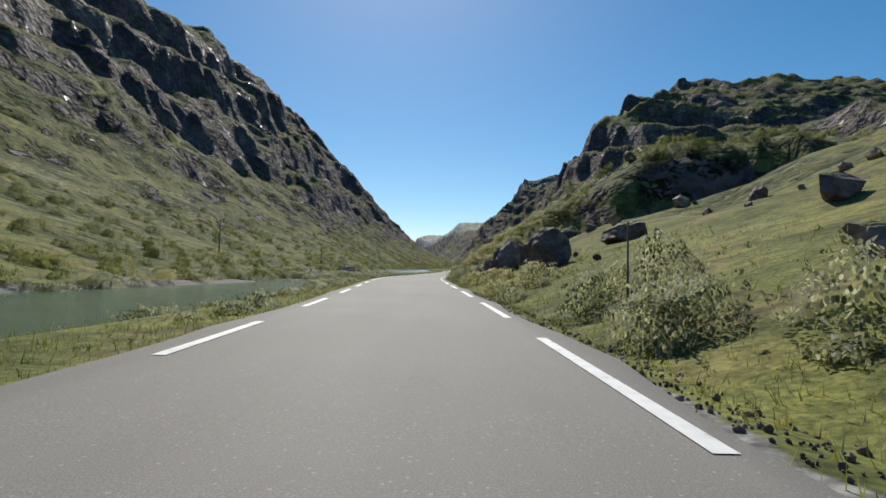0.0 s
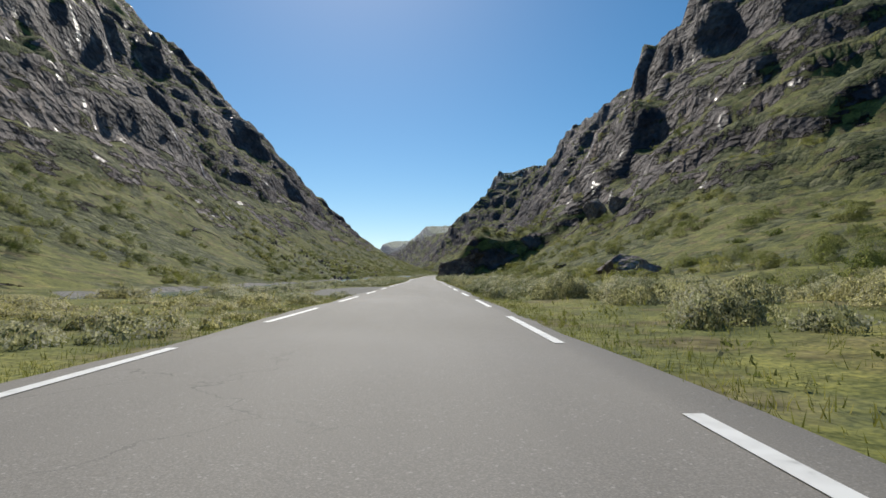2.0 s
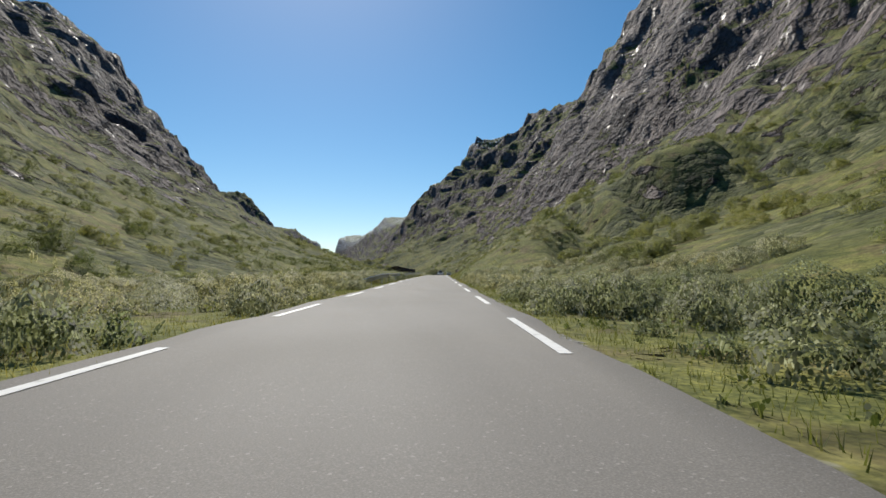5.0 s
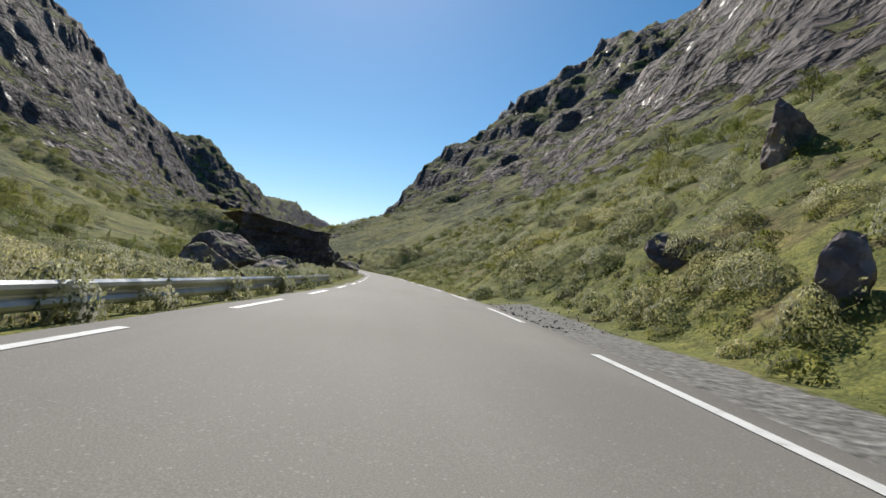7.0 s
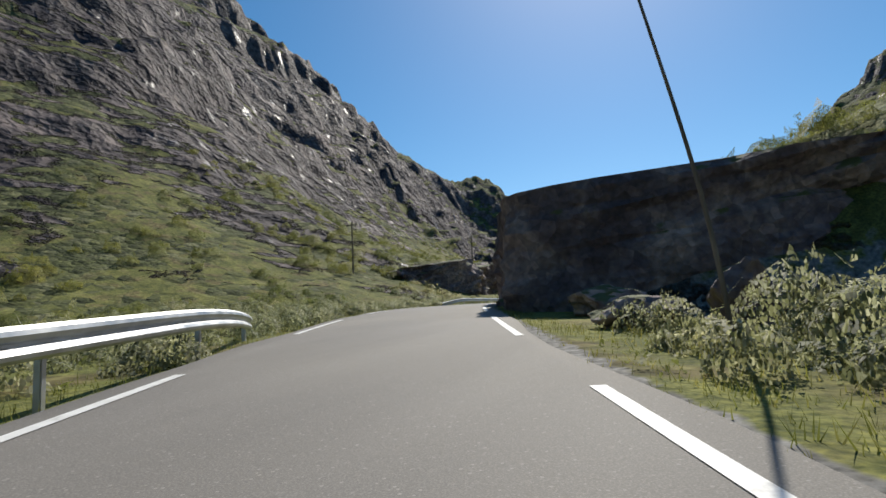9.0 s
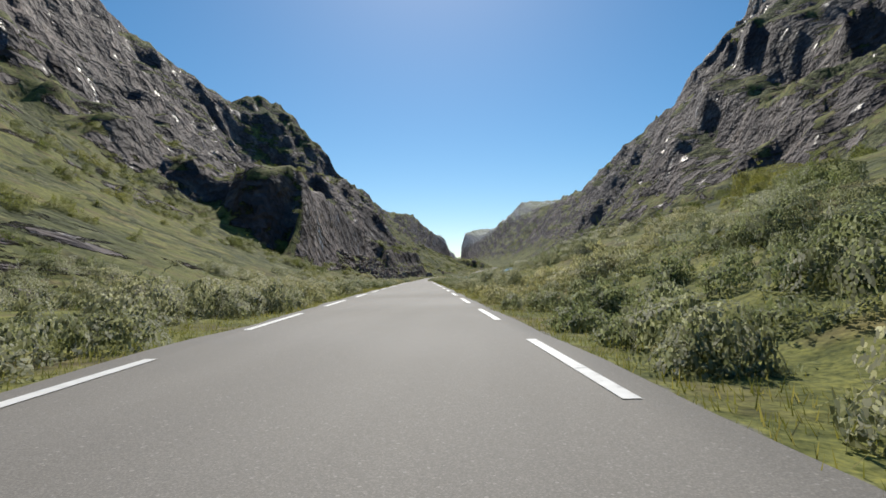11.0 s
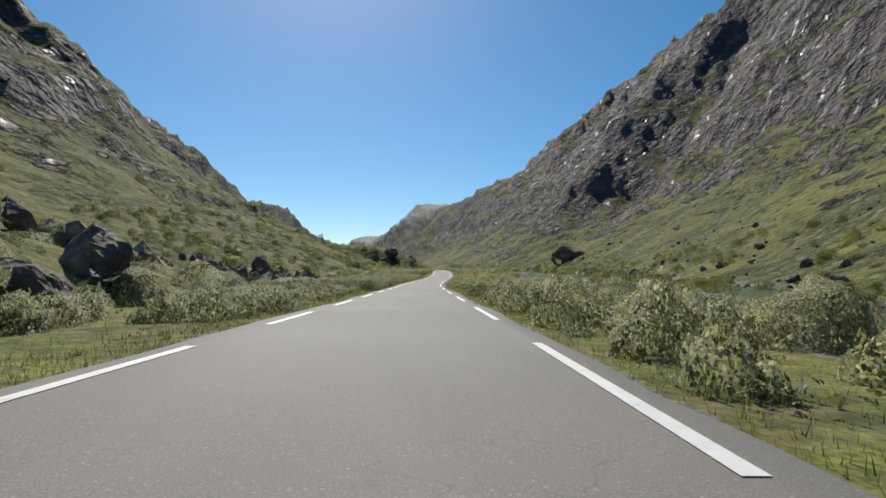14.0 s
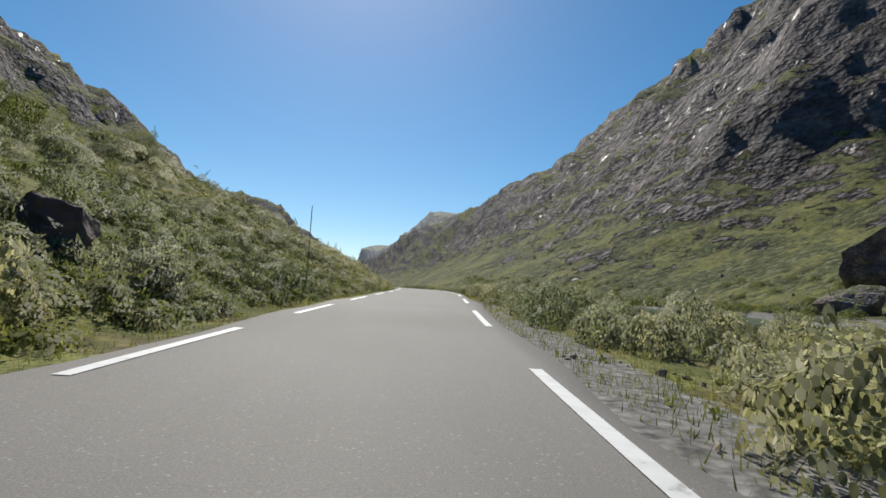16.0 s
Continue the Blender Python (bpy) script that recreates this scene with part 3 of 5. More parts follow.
def asphalt_material():
    m, n, l, b = material("asphalt", rough=0.75)
    pos, geo = coords(n, l)
    grit = tex(n, l, "noise", 380.0, 3, pos).outputs[0]
    patch = tex(n, l, "noise", 0.8, 5, pos).outputs[0]
    trk = tex(n, l, "noise", 4.0, 4, coords(n, l, (1.0, 0.12, 1.0))[0]).outputs[0]
    c = ramp(n, l, grit, [(0.25, (0.160, 0.146, 0.130)), (0.55, (0.222, 0.204, 0.183)), (0.78, (0.340, 0.316, 0.284))])
    c = mix(n, l, 1.0, c, ramp(n, l, patch, [(0.3, (0.86, 0.86, 0.87)), (0.7, (1.12, 1.12, 1.1))]), "MULTIPLY")
    c = mix(n, l, 1.0, c, ramp(n, l, trk, [(0.3, (0.92, 0.92, 0.92)), (0.7, (1.07, 1.07, 1.07))]), "MULTIPLY")
    # pale stones worn out of the surface, and long cracks in places
    chip = tex(n, l, "cells", 120.0, vec=pos)
    pick = n.new("ShaderNodeSeparateColor")
    l.new(chip.outputs["Color"], pick.inputs[0])
    pale = calc(n, l, "MULTIPLY", calc(n, l, "LESS_THAN", chip.outputs["Distance"], 0.30), calc(n, l, "GREATER_THAN", pick.outputs[0], 0.90))
    c = mix(n, l, calc(n, l, "MULTIPLY", pale, 0.4), c, (0.46, 0.43, 0.39))
    bend = n.new("ShaderNodeVectorMath")
    bend.operation = "MULTIPLY_ADD"
    l.new(tex(n, l, "noise", 5.0, 5, pos).outputs["Color"], bend.inputs[0])
    bend.inputs[1].default_value = (0.35, 0.35, 0.35)
    l.new(pos, bend.inputs[2])
    net = tex(n, l, "cells", 1.7, vec=bend.outputs[0])
    net.feature = "DISTANCE_TO_EDGE"
    worn = tex(n, l, "noise", 0.19, 3, pos).outputs[0]
    cf = calc(n, l, "MULTIPLY", calc(n, l, "LESS_THAN", net.outputs["Distance"], 0.0045), ramp(n, l, worn, [(0.60, (0, 0, 0)), (0.68, (1, 1, 1))]))
    c = mix(n, l, calc(n, l, "MULTIPLY", cf, 0.45), c, (0.045, 0.042, 0.040))
    l.new(c, b.inputs["Base Color"])
    l.new(ramp(n, l, patch, [(0.3, (0.74, 0.74, 0.74)), (0.7, (0.84, 0.84, 0.84))]), b.inputs["Roughness"])
    bump(n, l, b, grit, 0.25, 0.0015)
    return m


ASPHALT = asphalt_material()


def ribbon(ys, us, lift, crown=0.0):
    """Places of a strip along the road at the given distances from its middle."""
    Y = np.repeat(np.asarray(ys)[:, None], np.shape(us)[-1], 1)
    s = slant(ys)[:, None]
    nn = np.sqrt(1 + s * s)
    U = np.broadcast_to(np.asarray(us, float), Y.shape)
    X = road_x(ys)[:, None] + U / nn
    return np.stack([X, Y - U * s / nn, road_z(ys)[:, None] + lift - crown * np.abs(U)], -1)


def build_road():
    ys = np.concatenate([np.arange(-40, 540, 0.3), np.arange(540, 1200, 1.5)])
    e = (line_u(ys) + BEYOND)[:, None]
    p = ribbon(ys, e * np.array([-1.06, -1.0, -0.85, -0.5, 0, 0.5, 0.85, 1.0, 1.06]), 0.0)
    wob = 0.035 * fbm(ys, ys * 0, 0.9, 4, 31), 0.035 * fbm(ys, ys * 0 + 40, 0.9, 4, 32)
    p[:, 0, 0] -= wob[0]
    p[:, 1, 0] -= wob[0]
    p[:, -1, 0] += wob[1]
    p[:, -2, 0] += wob[1]
    p[:, 0, 2] -= 0.045
    p[:, -1, 2] -= 0.045
    ob = link_mesh("road", p.reshape(-1, 3), grid_faces(*p.shape[:2]), ASPHALT)
    tagged(ob, "narrow grey asphalt mountain road with dashed white edge lines", "road", kind="structure")
    return ob


ROAD = build_road()


# the rhythm of the dashes: from where, first dash, spacing, length
DASHES = {
    -1: [(0, 1.35, 1.7, 0.85), (16, 1.7, 2.01, 1.03), (32.1, 0.48, 1.99, 1.11), (48.8, 1.43, 2.2, 1.1), (65.9, 0.54, 2.18, 1.22), (83.6, 1.3, 2.26, 1.17), (101.3, 0.76, 2.26, 1.16), (119, 1.67, 2.08, 1.01), (203, 1.43, 1.94, 0.9), (219.4, 0.5, 1.76, 0.99), (235.2, 0.67, 1.7, 0.85), (253.6, 0.29, 2.0, 1.21), (271.3, 0.16, 1.7, 0.85), (287.3, 1.21, 2.48, 1.33), (300.1, 0.05, 2.6, 1.35), (309.6, 0.29, 2.09, 1.18), (319.6, 0.15, 1.86, 1.05), (387.5, 1.19, 2.17, 1.09), (404.6, 0.36, 2.19, 1.24), (419.2, 0.58, 2.27, 1.12), (433.8, 0.83, 1.74, 0.94), (446.7, 1.37, 2.24, 1.22), (461.5, -0.04, 1.7, 0.85), (475.3, 0.11, 1.7, 0.93), (489.5, 1.06, 1.76, 0.95)],
    1: [(0, 0.68, 1.88, 1.14), (16, 0.69, 2.03, 1.05), (32.1, -0.3, 2.0, 1.22), (48.8, 0.35, 2.15, 1.13), (65.9, -0.31, 2.12, 1.2), (83.6, 0.05, 2.6, 1.35), (101.3, -0.51, 2.16, 1.21), (119, 0.62, 2.16, 1.09), (203, -0.54, 2.09, 1.24), (219.4, 0.68, 2.44, 1.24), (235.2, 0.58, 2.6, 1.35), (253.6, -0.45, 2.43, 1.35), (271.3, 0.29, 1.78, 0.89), (287.3, 0.95, 1.84, 0.97), (300.1, -0.4, 2.37, 1.35), (309.6, -0.37, 2.19, 1.28), (319.6, 0.44, 1.74, 0.92), (387.5, 0.51, 2.16, 1.35), (404.6, -0.22, 1.97, 1.18), (419.2, -0.02, 2.33, 1.35), (433.8, 0.64, 2.28, 1.26), (446.7, 1.19, 2.26, 1.17), (461.5, 1.0, 2.2, 1.14), (475.3, 1.0, 2.4, 1.34), (489.5, 0.1, 2.6, 1.35)],
}


def lay(line, side, a, b, m):
    ys = np.linspace(a, b, 6)
    p = ribbon(ys, side * line_u(ys)[:, None] + np.array([-0.0175, 0.0175]), 0.0018)
    ob = link_mesh("dash", p.reshape(-1, 3), grid_faces(6, 2), m)
    ob.parent = line


def build_lines():
    m, n, l, b = material("road_paint", rough=0.55)
    pos, _ = coords(n, l)
    w = tex(n, l, "noise", 22.0, 6, pos).outputs[0]
    l.new(ramp(n, l, w, [(0.24, (0.34, 0.33, 0.31)), (0.36, (0.74, 0.73, 0.70)), (0.6, (0.84, 0.83, 0.80))]), b.inputs["Base Color"])
    for side, name in ((-1, "edge_line_left"), (1, "edge_line_right")):
        line = new(name)
        tagged(line, "dashed white edge line painted on the asphalt", "road marking", kind="structure")
        done, runs = -9.0, DASHES[side]
        for k, (start, first, step, span) in enumerate(runs):
            stop = runs[k + 1][0] - 0.4 if k + 1 < len(runs) else 620.0
            # the dash that ends just ahead of the start of the stretch, then the rest
            y0 = start + first - (0.55 if side > 0 else 0.85) * (step - span) - span
            y = start + first
            lead = [y0] + [y + step * q for q in range(int((stop - y) / step) + 1)]
            for y in lead:
                a, b2 = max(y, done + 0.25, start - 0.4), min(y + span, stop)
                if b2 - a > 0.3:
                    lay(line, side, a, b2, m)
                    done = b2


build_lines()


# ---- small helpers for things ----
def mesh_of(name, bm, mat, smooth=False):
    me = bpy.data.meshes.new(name)
    bm.to_mesh(me)
    bm.free()
    for p in me.polygons:
        p.use_smooth = smooth
    me.materials.append(mat)
    return me


def part(name, bm, mat, parent, label="", smooth=False):
    ob = new(name, mesh_of(name, bm, mat, smooth))
    ob.parent = parent
    if label:
        ob["label"] = label
    return ob


def box(bm, size, at=(0, 0, 0), bevel=0.0, turn=None):
    r = bmesh.ops.create_cube(bm, size=1.0)
    m = Matrix.LocRotScale(at, turn, None) @ Matrix.Diagonal((*size, 1))
    bmesh.ops.transform(bm, matrix=m, verts=r["verts"])
    if bevel:
        es = list({e for v in r["verts"] for e in v.link_edges})
        bmesh.ops.bevel(bm, geom=es, offset=bevel, segments=2, affect="EDGES")


def rod(bm, a, b, ra, rb, seg=8):
    a, b = Vector(a), Vector(b)
    r = bmesh.ops.create_cone(bm, cap_ends=True, segments=seg, radius1=ra, radius2=rb, depth=(b - a).length)
    m = Matrix.Translation((a + b) / 2) @ (b - a).to_track_quat("Z", "Y").to_matrix().to_4x4()
    bmesh.ops.transform(bm, matrix=m, verts=r["verts"])


def stand(y, u, sink=0.0, turn=0.0):
    """A pose on the ground at y along and u across, facing along the road."""
    x, yy = spot(y, u)
    head = math.degrees(math.atan2(-float(slant(y)), 1.0))
    return pose(x, yy, height_at(x, yy) - sink, 0, 0, head + turn)


# ---- water ----
def water_material():
    m, n, l, b = material("river_water", (0.045, 0.085, 0.062), 0.12)
    pos, _ = coords(n, l)
    a = tex(n, l, "noise", 1.3, 3, pos).outputs[0]
    l.new(ramp(n, l, a, [(0.3, (0.07, 0.12, 0.085)), (0.7, (0.12, 0.185, 0.135))]), b.inputs["Base Color"])
    foam = n.new("ShaderNodeAttribute")
    foam.attribute_name = "foam"
    w = tex(n, l, "noise", 9.0, 6, coords(n, l, (1.0, 0.35, 1.0))[0], 1.0).outputs[0]
    ff = calc(n, l, "ADD", foam.outputs["Fac"], calc(n, l, "SUBTRACT", w, 0.5))
    ff = ramp(n, l, ff, [(0.52, (0, 0, 0)), (0.66, (1, 1, 1))])
    l.new(mix(n, l, ff, b.inputs["Base Color"].links[0].from_socket, (0.75, 0.78, 0.78)), b.inputs["Base Color"])
    l.new(mix(n, l, ff, (0.16, 0.16, 0.16), (0.6, 0.6, 0.6)), b.inputs["Roughness"])
    rip = tex(n, l, "noise", 14.0, 4, pos, 0.5).outputs[0]
    bump(n, l, b, calc(n, l, "ADD", rip, calc(n, l, "MULTIPLY", ff, 0.8)), 0.35, 0.03)
    return m


WATER_MAT = water_material()


def build_water(y0, y1, side, n, f, rapids=()):
    ys = np.arange(y0, y1, 0.5)
    us = side * np.linspace(n, f, 22)
    p = ribbon(ys, us, WATER)
    foam = np.zeros(p.shape[:2])
    for a, b, k in rapids:
        foam = np.maximum(foam, (k * ease(a - 2, a, ys) * (1 - ease(b, b + 2, ys)))[:, None] * np.ones(len(us)))
    faces = grid_faces(len(ys), len(us))
    ob = link_mesh("water", p.reshape(-1, 3), faces if side > 0 else faces[:, ::-1], WATER_MAT, True, {"foam": foam.ravel()})
    tagged(ob, "green-grey river water with ripples and white rapids", "river", kind="structure")


build_water(-60, 152, -1, 0.9, 9.5, [(10, 16, 0.32), (22, 28, 0.3), (86, 92, 0.34), (111, 116, 0.3)])
build_water(380, 525, 1, 1.7, 11.0, [(384, 397, 0.3), (418, 424, 0.3), (470, 482, 0.36)])


# ---- rock ----
def rock_material():
    m, n, l, b = material("boulder_rock", rough=0.85)
    pos, geo = coords(n, l, (6, 6, 6))
    c, grain = rock_colour(n, l, pos)
    oi = n.new("ShaderNodeObjectInfo")
    c = mix(n, l, 1.0, c, ramp(n, l, oi.outputs["Random"], [(0.0, (1.5, 1.48, 1.47)), (1.0, (2.5, 2.43, 2.35))]), "MULTIPLY")
    sep = n.new("ShaderNodeSeparateXYZ")
    l.new(geo.outputs["Normal"], sep.inputs[0])
    moss = tex(n, l, "noise", 0.8, 5, pos).outputs[0]
    mf = calc(n, l, "ADD", sep.outputs[2], calc(n, l, "MULTIPLY", calc(n, l, "SUBTRACT", moss, 0.5), 2.2))
    mf = ramp(n, l, mf, [(0.78, (0, 0, 0)), (0.95, (1, 1, 1))])
    l.new(mix(n, l, mf, c, (0.085, 0.10, 0.032)), b.inputs["Base Color"])
    bump(n, l, b, grain, 0.9, 0.06)
    return m


ROCK = rock_material()


def rock_bm(seed, cuts=13, sub=4, jag=0.07):
    """An angular, weathered boulder about one unit across, standing on z = 0."""
    rng = random.Random(seed)
    bm = bmesh.new()
    bmesh.ops.create_icosphere(bm, subdivisions=sub, radius=0.62)
    planes = []
    for _ in range(cuts):
        d = Vector((rng.gauss(0, 1), rng.gauss(0, 1), rng.gauss(0, 0.9))).normalized()
        planes.append((d, rng.uniform(0.30, 0.50)))
    off = Vector((rng.uniform(0, 50), rng.uniform(0, 50), rng.uniform(0, 50)))
    for v in bm.verts:
        for d, r in planes:
            over = v.co.dot(d) - r
            if over > 0:
                v.co -= d * over * 0.985
        k = noise.fractal(v.co * 2.6 + off, 0.8, 2.1, 5)
        v.co += v.co.normalized() * jag * k
    lo = min(v.co.z for v in bm.verts)
    for v in bm.verts:
        v.co.z -= lo * 0.75
    return bm


def boulder(y, u, w, d, h, seed, label, turn=0.0, lean=0.0, sub=4):
    ob = new("boulder", mesh_of("boulder", rock_bm(seed, sub=sub), ROCK))
    # bedded so that its lower side meets the slope
    x0, y0 = spot(y, u)
    low = height_at(x0, y0) - min(height_at(x0 + a * w * 0.36, y0 + b * d * 0.36) for a, b in ((-1, 0), (1, 0), (0, -1), (0, 1)))
    low = min(low, 0.7 * h)
    m = stand(y, u, 0.16 * h + 0.95 * low, turn)
    h = h + 0.85 * low
    ob.matrix_basis = m @ pose(0, 0, 0, lean, 0, 0) @ Matrix.Diagonal((w, d, h * 1.1, 1))
    return tagged(ob, label, "boulder", group="boulders in the valley")


# boulders: along, across, width, depth, height, seed, label, turn
boulder(6.4, 1.64, 0.52, 0.50, 0.56, 2, "dark angular boulder on the grassy slope", 19)
boulder(8.8, 1.64, 0.45, 0.47, 0.38, 3, "dark boulder at the foot of the slope", 16)
boulder(12.2, 1.63, 0.45, 0.52, 0.30, 4, "small dark boulder by the road", 13)
boulder(1.9, 1.74, 0.22, 0.17, 0.14, 5, "grey outcrop in the green slope", 10)
boulder(7.4, 3.00, 0.69, 0.58, 0.34, 6, "dark rock outcrop on the hill", 7)
boulder(8.2, 1.48, 0.44, 0.41, 0.48, 7, "tall brown-grey block standing in the slope", 4)
boulder(9.2, 1.44, 0.32, 0.34, 0.25, 8, "dark rounded boulder beside the tall block", 1)
boulder(9.2, 1.19, 0.29, 0.33, 0.22, 9, "dark boulder above the roadside bushes", -2)
boulder(10.5, 1.17, 0.38, 0.28, 0.10, 10, "low grey slab near the road", -5)
boulder(18.2, -2.55, 1.11, 0.94, 0.44, 11, "long dark slab at the river", -8)
boulder(22.8, -4.73, 1.19, 1.13, 0.31, 12, "flat dark slab on the river bank", -11)
boulder(27.8, 1.44, 0.25, 0.26, 0.11, 13, "mossy dark rock in the meadow", -14)
boulder(81.4, 5.85, 1.67, 1.93, 0.80, 14, "dark low outcrop at the foot of the slope", -17)
boulder(105.0, 12.29, 1.91, 1.43, 1.46, 15, "square dark rock on the hillside", -20)
boulder(102.1, 12.84, 1.17, 0.99, 0.68, 16, "dark block on the hillside", -23)
boulder(93.2, 6.86, 0.60, 0.57, 0.25, 17, "grey rock in the heath", 24)
boulder(127.6, 2.48, 0.50, 0.52, 0.32, 18, "dark rock jutting from the bushes", 21)
boulder(125.4, 1.61, 0.25, 0.28, 0.22, 19, "grey angular block among bushes", 18)
boulder(125.3, 1.39, 0.26, 0.19, 0.16, 20, "dark boulder on the bank", 15)
boulder(124.2, 1.26, 0.19, 0.16, 0.14, 21, "pale-topped block on the bank", 12)
boulder(126.0, -1.09, 0.48, 0.45, 0.25, 22, "dark boulder at the river", 9)
boulder(127.0, -4.36, 0.64, 0.67, 0.29, 23, "grey boulder on the gravel bar", 6)
boulder(223.5, -1.17, 0.63, 0.60, 0.47, 27, "big black-shadowed boulder at the lay-by", -6)
boulder(246.0, -3.2, 1.30, 1.30, 0.75, 28, "dark boulder beyond the lay-by", -9)
boulder(233.4, -3.06, 0.78, 0.90, 0.43, 29, "dark rock beyond the lay-by", -12)
boulder(232.9, -2.05, 0.55, 0.41, 0.33, 30, "small dark rock by the road", -15)
boulder(221.7, 1.66, 0.66, 0.52, 0.46, 31, "huge squared grey block on the slope", -18)
boulder(241.0, -1.96, 0.64, 0.68, 0.40, 33, "dark boulder behind the guard rail", -24)
boulder(243.1, -1.78, 0.59, 0.68, 0.36, 34, "round dark boulder behind the guard rail", 23)
boulder(240.4, 3.64, 0.53, 0.45, 0.53, 36, "square dark block high on the slope", 17)
boulder(237.6, 1.98, 0.24, 0.22, 0.36, 37, "grey block at the roadside slope", 14)
boulder(239.7, 2.39, 0.61, 0.64, 0.28, 38, "dark ledge in the slope", 11)
boulder(257.4, -1.39, 0.98, 0.74, 0.76, 40, "giant grey fallen block", 5)
boulder(259.0, -1.22, 0.69, 0.59, 0.53, 41, "dark round boulder near the bend", 2)
boulder(273.7, 1.58, 0.31, 0.29, 0.25, 42, "dark block in the bank", -1)
boulder(273.2, 1.48, 0.32, 0.33, 0.35, 43, "grey slab leaning in the bank", -4)
boulder(277.5, 1.26, 0.50, 0.58, 0.30, 44, "dark rock on the rise", -7)
boulder(277.2, 1.82, 0.45, 0.34, 0.29, 45, "dark rock on the rise", -10)
boulder(272.0, 0.84, 0.17, 0.14, 0.35, 46, "massive grey block at the road's edge", -13)
boulder(279.4, 1.29, 0.82, 0.78, 0.73, 47, "massive overhanging dark boulder", -16)
boulder(302.3, 1.64, 0.32, 0.34, 0.31, 48, "dark pointed boulder in front of the crag", -19)
boulder(303.5, 1.35, 0.57, 0.66, 0.23, 49, "pale grey rock below the crag", -22)
boulder(302.4, 1.13, 0.40, 0.30, 0.15, 50, "pale grey rock in the verge", -25)
boulder(390.7, -2.35, 0.56, 0.48, 0.58, 51, "tall mossy block at the foot of the scree", 22)
boulder(392.3, -2.68, 0.66, 0.62, 0.56, 52, "dark block in the scree", 19)
boulder(391.3, -2.96, 0.48, 0.50, 0.36, 53, "grey block in the scree", 16)
boulder(392.1, -3.14, 0.53, 0.61, 0.44, 54, "grey block in the scree", 13)
boulder(397.3, -2.32, 0.51, 0.38, 0.26, 55, "dark rock by the road", 10)
boulder(410.8, -2.84, 0.95, 0.81, 0.60, 56, "dark ledge below the cliff", 7)
boulder(408.8, -2.38, 0.26, 0.27, 0.19, 58, "pale block under the cliff", 1)
boulder(425.5, -1.92, 0.98, 1.13, 0.82, 59, "dark buttress by the meadow", -2)
boulder(436.1, 7.09, 1.14, 0.85, 1.12, 60, "dark boulder on the far bank", -5)
boulder(438.6, -2.61, 0.62, 0.59, 0.43, 62, "dark block in the scree", -11)
boulder(437.6, -2.48, 0.53, 0.55, 0.23, 63, "dark mossy block below the slope", -14)
boulder(456.4, -7.48, 1.00, 0.75, 0.68, 65, "dark outcrop with pale faces", -20)
boulder(457.8, -7.02, 0.71, 0.60, 0.33, 66, "dark rock in the heath", -23)
boulder(489.3, -5.07, 1.25, 1.19, 0.91, 67, "dark boulder on the skyline", 24)
boulder(478.9, -7.68, 0.46, 0.49, 0.39, 68, "dark rock on the rise", 21)
boulder(487.9, -6.56, 0.59, 0.68, 0.54, 69, "dark rock on the rise", 18)
boulder(487.0, -5.53, 0.75, 0.56, 0.56, 70, "dark boulder on the rise", 15)
boulder(486.0, -2.97, 1.01, 0.86, 0.63, 71, "dark boulder by the bend", 12)
boulder(509.0, 20.5, 5.4, 4.4, 2.3, 72, "long dark outcrop in the green slope", 9)
boulder(490.1, -2.91, 0.91, 0.96, 0.61, 73, "dark rock on the knoll", 6)
boulder(491.9, -1.42, 0.27, 0.31, 0.27, 74, "dark rock in the overgrown bank", 3)
boulder(504.7, 13.01, 2.05, 1.54, 1.28, 75, "dark crag on the slope", 0)


